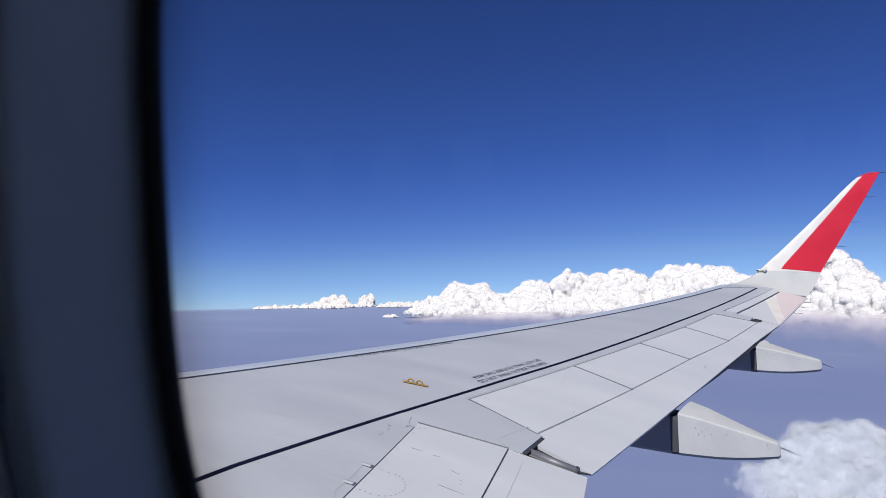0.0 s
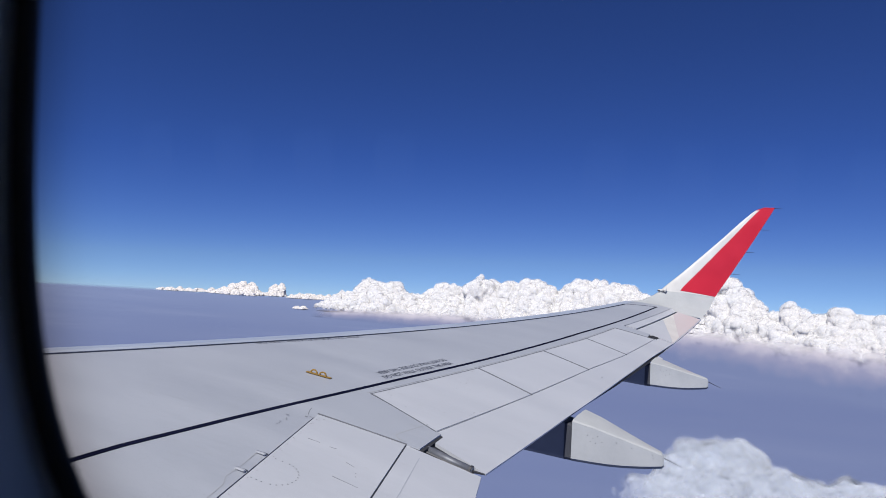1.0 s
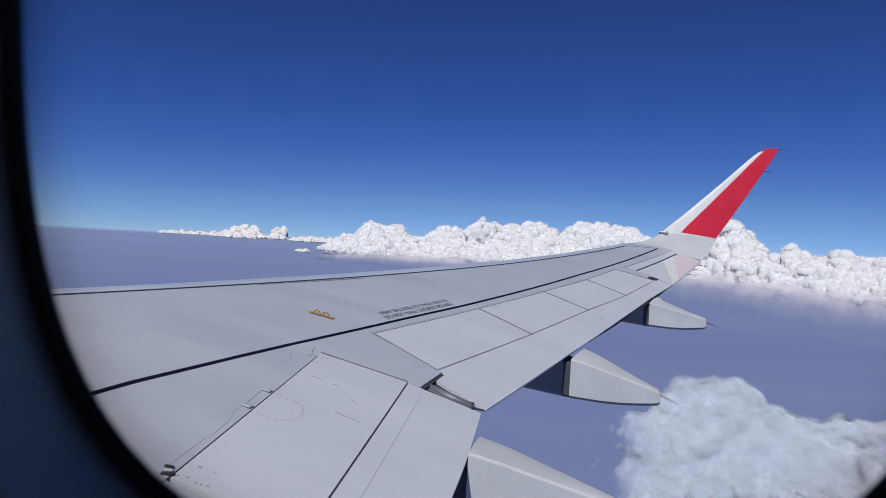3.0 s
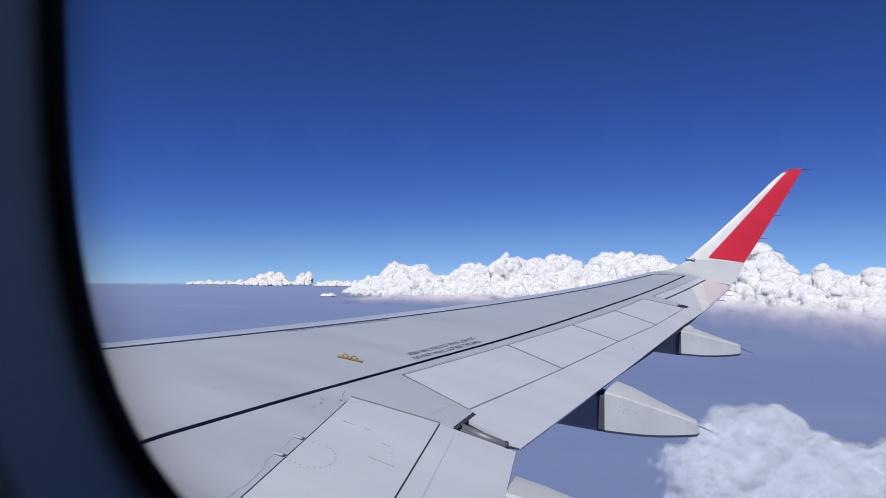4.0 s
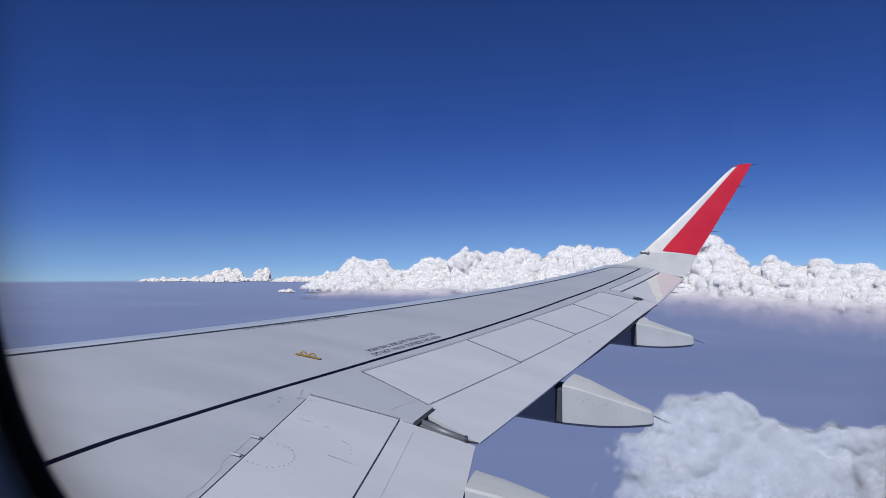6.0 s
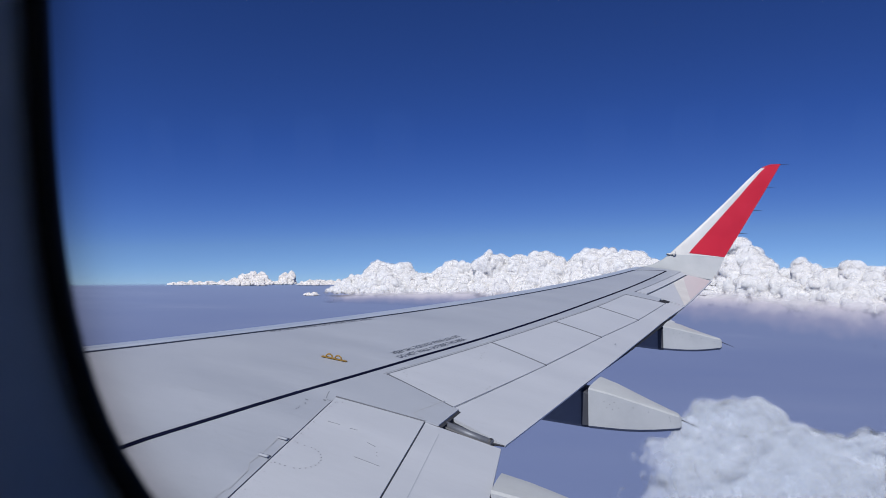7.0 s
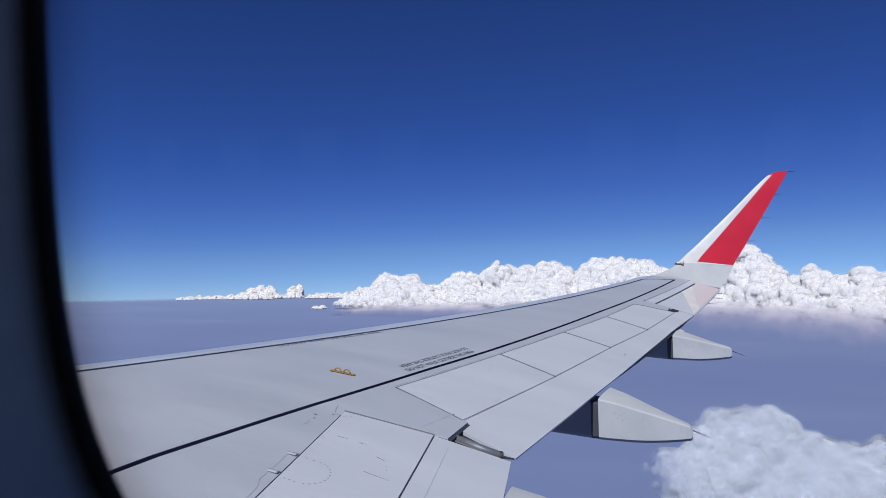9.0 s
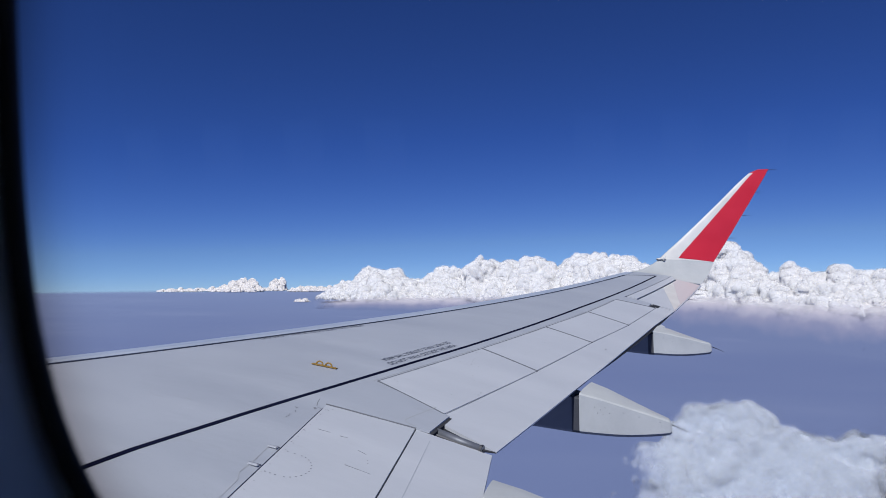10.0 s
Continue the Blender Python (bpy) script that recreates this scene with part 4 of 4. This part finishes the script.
def fused(name, lumps, grain, octaves, material, label, calm=0, soothe=1, gnarl=None, veils=(), thinned=None, veil_material=None, plain=False):
    """One cloud surface: lumps (centre, radius) fused on a grid of that grain, then raised into billows.
    octaves: (size, height) in metres. gnarl: (size, shift) of a slow twist. veils: (distance, cover) of nested thin shells round it, thinned at the points where that says so."""
    bv, bf = BALL
    vs = np.vstack([bv * r + np.array(c) for c, r in lumps])
    fs = np.vstack([bf + k * len(bv) for k in range(len(lumps))])
    mid = vs.mean(axis=0)
    tmp = new("tmp", tri_mesh("tmp", vs - mid, fs))
    mod = tmp.modifiers.new("fuse", "REMESH")
    mod.mode = "VOXEL"
    mod.voxel_size = grain
    if calm:
        sm = tmp.modifiers.new("calm", "SMOOTH")
        sm.iterations = calm
        sm.factor = 0.6
    dg = bpy.context.evaluated_depsgraph_get()
    me = bpy.data.meshes.new_from_object(tmp.evaluated_get(dg))
    old = tmp.data
    bpy.data.objects.remove(tmp)
    bpy.data.meshes.remove(old)
    n = len(me.vertices)
    co = np.empty(n * 3)
    me.vertices.foreach_get("co", co)
    co = co.reshape(-1, 3) + mid
    quads = np.empty(len(me.loops), dtype=np.int32)
    me.loops.foreach_get("vertex_index", quads)
    quads = quads.reshape(-1, 4)
    a, b, c, d = (co[quads[:, k]] for k in range(4))
    fn = np.cross(c - a, d - b)

    def normals(fn):
        nr = np.zeros((n, 3))
        for k in range(4):
            np.add.at(nr, quads[:, k], fn)
        return nr / (np.linalg.norm(nr, axis=1)[:, None] + 1e-9)

    bpy.data.meshes.remove(me)
    if gnarl:
        size, shift = gnarl
        for k in range(3):
            w = np.sin(co @ np.array([[1.1, 0.4, -0.7], [-0.5, 1.2, 0.6], [0.8, -0.6, 1.0]]) * (2.2 / size) + k * 2.1)
            co = co + shift * np.sin(w * 1.6 + co[:, [2, 0, 1]] * (1.9 / size))
            size, shift = size * 0.47, shift * 0.5
        a, b, c, d = (co[quads[:, k]] for k in range(4))
        fn = np.cross(c - a, d - b)
    nr = normals(fn)
    for k, (size, height) in enumerate(octaves):
        wave = swell(co / size + 17.3 * k)
        puffed = wave * 0.9 if plain else np.sqrt(wave * wave + 0.012) - 0.11
        rough = np.clip(0.75 + 2.4 * swell(co / (size * 2.6) + 5.1 * k), 0.0, 1.8)
        co = co + nr * (puffed * height * rough)[:, None]
        a, b, c, d = (co[quads[:, m]] for m in range(4))
        nr = normals(np.cross(c - a, d - b))
        for _ in range(soothe):
            mids = co[quads].mean(axis=1)
            tot, cnt = np.zeros((n, 3)), np.zeros(n)
            for m in range(4):
                np.add.at(tot, quads[:, m], mids)
                np.add.at(cnt, quads[:, m], 1)
            co = 0.5 * co + 0.5 * tot / cnt[:, None]
    tris = np.vstack([quads[:, [0, 1, 2]], quads[:, [0, 2, 3]]])
    fray = thinned(co) if thinned else np.zeros(n)

    def cloud_mesh(kind, vs, fs, cover, mat):
        me = tri_mesh(kind, vs, fs)
        me.polygons.foreach_set("use_smooth", np.ones(len(me.polygons), dtype=bool))
        me.attributes.new("cover", "FLOAT", "POINT").data.foreach_set("value", cover)
        me.materials.append(mat)
        me.update()
        return new(kind, me)

    body = tagged(cloud_mesh(name, co, tris, 1 - 1.2 * fray, material), label, "cloud")
    if veils:
        wisps = cloud_mesh("wisps", np.vstack([co + nr * far for far, dense in veils]), np.vstack([tris + n * k for k in range(len(veils))]),
                           np.concatenate([dense - fray for far, dense in veils]), veil_material)
        wisps.parent = body
        tagged(wisps, "thin ragged wisps round the cloud")
    return body


def spot(az, el, dist):
    a = radians(az)
    return np.array((math.sin(a) * dist, math.cos(a) * dist, 0.8 + dist * math.tan(radians(el))))


def heaped(az0, az1, skyline, foot, reach, seed, label, material, fine=1.0):
    """Heaped cloud filling the sky from az0 to az1 degrees, up to the skyline and down to its foot; sizes in degrees."""
    rng = random.Random(seed)
    lumps = []
    per = radians(1) * float(reach((az0 + az1) / 2))

    def add(az, el, r, back):
        lumps.append((spot(az, el, float(reach(az)) + back), r * per))

    def room(c, r):
        """Whether a billow of radius r stays under the skyline."""
        el = math.degrees(math.atan2(c[2], math.hypot(c[0], c[1])))
        return el + r / per <= skyline(math.degrees(math.atan2(c[0], c[1]))) - 0.20 / fine

    def head(az, el, r, back):
        """A round head with smaller heads on it, and smaller ones on those."""
        c, r = spot(az, el, float(reach(az)) + back), r * per
        lumps.append((c, r))
        for _ in range(4):
            d = np.array((rng.gauss(0, 1), rng.gauss(0, 1), rng.gauss(0.25, 0.9)))
            d /= np.linalg.norm(d)
            r1 = r * rng.uniform(0.35, 0.6)
            c1 = c + d * r * 0.88
            if not room(c1, r1):
                continue
            lumps.append((c1, r1))
            for _ in range(1):
                e = d + np.array((rng.gauss(0, 0.8), rng.gauss(0, 0.8), rng.gauss(0.1, 0.8)))
                e /= np.linalg.norm(e)
                r2 = r1 * rng.uniform(0.28, 0.50)
                if room(c1 + e * r1, r2):
                    lumps.append((c1 + e * r1 * 0.9, r2))

    step = 0.34 / fine
    az = az0
    while az <= az1:
        top, low = skyline(az) - 0.36 / fine, foot(az)
        tall = max(top - low, 0.08)
        el = low
        while el < top - 0.04:
            r = min(rng.uniform(0.24, 0.40) / fine, max((top - el) * 0.9, 0.10 / fine))
            f = (el - low) / tall
            add(az + rng.uniform(-0.4, 0.4) * step, min(el, top - r), r, ((f - 0.5) * 1.5 * min(tall, 3.0) + 0.45 / fine) * per + rng.uniform(-0.5, 0.5) * per / fine)
            el += step * 0.8
        az += step * 0.62
    for _ in range(int((az1 - az0) * 6.5 * fine) + 1):
        az = rng.uniform(az0, az1)
        top, low = skyline(az), foot(az)
        f = rng.uniform(0.02, 0.9)
        r = min((0.16 + 0.75 * rng.random()**2.2) / fine, (top - low) * 0.34)
        head(az, low + (top - r - 0.24 / fine - low) * f, r, ((f - 0.5) * 1.5 * min(top - low, 3.0) - 0.3 / fine) * per)
    for _ in range(int((az1 - az0) * 2.6 * fine) + 1):
        az = rng.uniform(az0, az1)
        r = rng.uniform(0.12, 0.34) / fine
        head(az, skyline(az) - 0.14 / fine - r * rng.uniform(1.35, 1.9), r, 0.6 * min(skyline(az) - foot(az), 3.0) * per)
    g = per / fine
    return fused("cumulus_cloud", lumps, 0.055 * g, [(2.4 * g, 0.6 * g), (1.0 * g, 0.46 * g), (0.42 * g, 0.17 * g), (0.2 * g, 0.06 * g)], material, label, 14, 1, (0.9 * g, 0.13 * g),
                 [(0.06 * g, 0.62), (0.13 * g, 0.42)], None, material)


BANK_SKYLINE = cubic(
    [67.4, 68.3, 69.2, 70.2, 71.0, 71.5, 72.9, 74.2, 74.8, 75.3, 76.3, 77.3, 78.2, 79.4, 80.3, 81.1, 81.7, 82.8, 83.7, 84.5, 85.6, 86.3, 87.2, 88.2, 89.0, 90.2, 91.2, 92.8, 94.2, 96.0, 98.4, 99.8, 100.5, 101.6, 102.7, 103.6, 105.5, 106.7, 107.8, 109.9, 112.2, 115.0, 120.0],
    [-1.0, -0.25, 0.45, 0.78, 1.0, 1.75, 1.9, 1.8, 1.25, 1.05, 1.00, 1.55, 1.78, 1.45, 1.60, 2.60, 2.40, 1.85, 2.35, 2.00, 2.56, 2.25, 1.80, 2.00, 2.60, 2.85, 2.65, 2.50, 2.10, 1.85, 2.20, 3.00, 3.15, 2.80, 1.60, 1.35, 1.35, 0.95, 1.15, 1.15, 0.70, 0.80, 0.50])
BANK_FOOT = cubic([67, 72, 80, 90, 98, 102, 107, 112, 120], [-0.9, -1.4, -1.7, -1.9, -2.3, -2.6, -2.9, -3.0, -3.1])
BANK = "bright white heaped cumulus cloud rising from the haze"
SMALL = "small low white cumulus cloud on the horizon"

BANK_REACH = cubic([67, 75, 85, 93, 99, 103, 107, 112, 120], [3600, 3420, 3270, 3080, 2780, 2560, 2360, 2230, 2150])
for i, (a0, a1) in enumerate([(67.6, 71.2), (71.3, 75.2), (75.0, 79.8), (79.6, 84.6), (84.4, 88.4), (88.2, 93.6), (93.4, 98.8), (98.6, 102.8), (102.6, 107.0), (106.8, 111.6), (111.4, 119.0)]):
    tagged(heaped(a0, a1, BANK_SKYLINE, BANK_FOOT, BANK_REACH, 200 + i, BANK, cloud_white, 1.5 if i == 0 else 0.8), group="cloud bank behind the wing")

# bearing of both ends and of the highest head, its height, distance, and how flat the crown is
for i, (a0, a1, peak, top, dist, flat_top) in enumerate([(55.3, 59.9, 57.0, 0.22, 4700, 6.0), (59.4, 63.4, 62.1, 1.02, 4650, 1.7), (63.1, 64.3, 63.7, 0.22, 4690, 4.0), (64.0, 65.1, 64.55, 1.02, 4700, 3.5),
                                                         (65.2, 69.8, 67.6, 0.30, 4600, 6.0), (65.8, 67.1, 66.5, -0.70, 3650, 3.0)]):
    low = math.degrees(math.atan2(layer_z(dist), dist)) - 0.05

    def crown(az, a0=a0, a1=a1, peak=peak, top=top, low=low, flat_top=flat_top):
        k = (az - peak) / (a1 - peak if az > peak else a0 - peak)
        return low + 0.1 + (top - low - 0.1) * max(0.0, 1 - k**flat_top) * (0.9 + 0.14 * math.sin(8.5 * az + 2.0 * peak))
    tagged(heaped(a0, a1, crown, (lambda az, low=low: low), (lambda az, dist=dist: dist), 300 + i, SMALL, cloud_small, 2.6), group="small clouds on the horizon")


def soft_cloud(heads, dist, seed, label, material):
    """A nearer cloud: round heads fused into one body under nested, ever thinner shells. Azimuth, elevation and radius in degrees."""
    rng = random.Random(seed)
    per = radians(1) * dist
    lumps = []
    for az, el, r in heads:
        c = spot(az, el, dist + per * 0.5 * (el + 14))      # it leans back with height
        lumps.append((c, r * 0.9 * per))
        for _ in range(7):
            d = np.array((rng.gauss(0, 1), rng.gauss(0, 1), rng.gauss(0.2, 0.9)))
            d /= np.linalg.norm(d)
            lumps.append((c + d * r * 0.80 * per, r * rng.uniform(0.18, 0.36) * per))

    def thinned(p):
        """Wispy towards the nose of the aircraft, where the cloud frays out."""
        az = np.degrees(np.arctan2(p[:, 0], p[:, 1]))
        k = np.clip((100.5 - az) / 9.0, 0, 1)
        return 0.76 * k * k * (3 - 2 * k)

    veils = [((-0.15 + 1.0 * k / 15) * per, 0.95 - 0.95 * k / 15) for k in range(16)]
    return fused("low_cloud", lumps, 0.20 * per, ((3.0 * per, 0.5 * per), (1.3 * per, 0.36 * per), (0.6 * per, 0.13 * per)), material, label, 34, 3, (2.0 * per, 0.12 * per), veils, thinned, cloud_wisps, True)


soft_cloud([(97.7, -11.6, 1.6), (99.5, -11.2, 1.9), (101.6, -11.1, 2.0), (103.1, -10.8, 1.8), (104.3, -10.1, 0.8), (106.4, -12.6, 2.1), (105.0, -12.3, 1.8), (108.6, -12.7, 1.8), (110.0, -12.4, 1.8),
            (112.0, -12.4, 1.9), (113.9, -11.8, 1.9), (93.6, -13.6, 0.9), (95.3, -13.5, 1.8), (96.9, -15.1, 2.7), (101.0, -14.4, 3.2), (104.9, -15.5, 3.3), (109.2, -15.4, 3.0),
            (113.1, -14.8, 2.9), (93.5, -17.3, 1.5), (96.0, -18.4, 2.4), (100.9, -18.7, 3.1), (106.6, -18.7, 3.0), (111.7, -17.8, 2.9), (116.5, -15.2, 3.2), (103.2, -12.9, 2.2), (98.8, -16.6, 2.8), (100.2, -12.9, 2.2), (107.6, -14.2, 2.4)],
           330, 401, "soft greyish white cloud below the wing", cloud_near)


# ---- mist where the bank meets the haze ----
mist, mt, mb = shader("thin_mist")
mt.nodes.remove(mb)
m_geo = mt.nodes.new("ShaderNodeAttribute")      # bearing and height in degrees
m_geo.attribute_name = "spread"
m_map = mt.nodes.new("ShaderNodeMapping")
m_map.inputs["Scale"].default_value = (1, 1, 1.3)
m_noise = node(mt, "ShaderNodeTexNoise", Scale=0.55, Detail=6.0, Roughness=0.6)
mt.links.new(m_geo.outputs["Vector"], m_map.inputs[0])
mt.links.new(m_map.outputs[0], m_noise.inputs["Vector"])
m_cover = mt.nodes.new("ShaderNodeAttribute")
m_cover.attribute_name = "cover"
m_sum = mt.nodes.new("ShaderNodeMath")
m_sum.operation = "MULTIPLY_ADD"
m_sum.inputs[1].default_value = 2.8
m_sum.inputs[2].default_value = -1.4
mt.links.new(m_noise.outputs["Fac"], m_sum.inputs[0])
m_add = mt.nodes.new("ShaderNodeMath")
m_add.operation = "MULTIPLY_ADD"
m_add.use_clamp = True
m_add.inputs[2].default_value = 0.0
m_one = mt.nodes.new("ShaderNodeMath")
m_one.operation = "ADD"
m_one.inputs[1].default_value = 1.0
mt.links.new(m_sum.outputs[0], m_one.inputs[0])
mt.links.new(m_cover.outputs["Fac"], m_add.inputs[0])
m_floor = mt.nodes.new("ShaderNodeMath")
m_floor.operation = "MAXIMUM"
m_floor.inputs[1].default_value = 0.3
mt.links.new(m_one.outputs[0], m_floor.inputs[0])
mt.links.new(m_floor.outputs[0], m_add.inputs[1])
m_high = mt.nodes.new("ShaderNodeAttribute")
m_high.attribute_name = "height"
m_shift = mt.nodes.new("ShaderNodeMath")
m_shift.operation = "MULTIPLY_ADD"
m_shift.inputs[1].default_value = 0.5
mt.links.new(m_noise.outputs["Fac"], m_shift.inputs[0])
mt.links.new(m_high.outputs["Fac"], m_shift.inputs[2])
m_tint = ramp(mt, m_shift.outputs[0], [(0.42, (0.178, 0.22, 0.37)), (0.68, (0.29, 0.30, 0.425)), (0.95, (0.58, 0.55, 0.61))])
m_dif = node(mt, "ShaderNodeBsdfDiffuse")
m_dif.inputs["Normal"].default_value = (0, 0, 1)
m_up = node(mt, "ShaderNodeCombineXYZ", Z=1.0)
mt.links.new(m_up.outputs[0], m_dif.inputs["Normal"])
mt.links.new(m_tint.outputs[0], m_dif.inputs["Color"])
m_clear = node(mt, "ShaderNodeBsdfTransparent")
m_mix = mt.nodes.new("ShaderNodeMixShader")
mt.links.new(m_add.outputs[0], m_mix.inputs[0])
mt.links.new(m_clear.outputs[0], m_mix.inputs[1])
mt.links.new(m_dif.outputs[0], m_mix.inputs[2])
mt.links.new(m_mix.outputs[0], mt.nodes["Material Output"].inputs["Surface"])


def mist_slope(az0, az1, near, far, top, thick):
    """A veil that climbs from the haze layer to the foot of the bank and thins out upwards; near and far in metres, top in degrees."""
    na, nr = 60, 26
    vs, cover, light, spread = [], [], [], []
    for i in range(na + 1):
        az = az0 + (az1 - az0) * i / na
        k = (az - az0) / (az1 - az0)
        ends = min(1.0, k * 16, (1 - k) * 6)
        for j in range(nr + 1):
            f = j / nr
            n_, f_ = near(az), far(az)
            r = n_ + (f_ - n_) * f
            z0, z1 = layer_z(n_) - 5.0, math.tan(radians(top(az))) * f_
            vs.append((math.sin(radians(az)) * r, math.cos(radians(az)) * r, z0 + (z1 - z0) * f))
            fall = min(max((f - 0.33) / 0.67, 0.0), 1.0)
            cover.append((thick + max(0.0, 2.5 - 8 * f)) * ends * (1 - fall * fall * (3 - 2 * fall)))
            light.append(f)
            spread += [az, math.degrees(math.atan2(vs[-1][2], r)), 0.0]
    m = nr + 1
    fs = np.array([(i * m + j, (i + 1) * m + j, (i + 1) * m + j + 1, i * m + j + 1) for i in range(na) for j in range(nr)])
    me = tri_mesh("mist_veil", np.array(vs), fs)
    me.polygons.foreach_set("use_smooth", np.ones(len(fs), dtype=bool))
    me.attributes.new("cover", "FLOAT", "POINT").data.foreach_set("value", np.array(cover))
    me.attributes.new("height", "FLOAT", "POINT").data.foreach_set("value", np.array(light))
    me.attributes.new("spread", "FLOAT_VECTOR", "POINT").data.foreach_set("vector", np.array(spread))
    me.materials.append(mist)
    return tagged(new("mist_veil", me), "thin lavender mist below the cloud bank", "mist", kind="stuff")


mist_slope(67.3, 125.0, cubic([66, 80, 95, 103, 108, 125], [3100, 2500, 1850, 1450, 1250, 1200]), cubic([66, 80, 95, 103, 108, 125], [3450, 3150, 2800, 2330, 2080, 1920]),
           cubic([66, 80, 95, 101, 105, 109, 125], [-0.75, -0.55, -0.6, -0.65, -0.95, -1.1, -1.0]), 1.55)
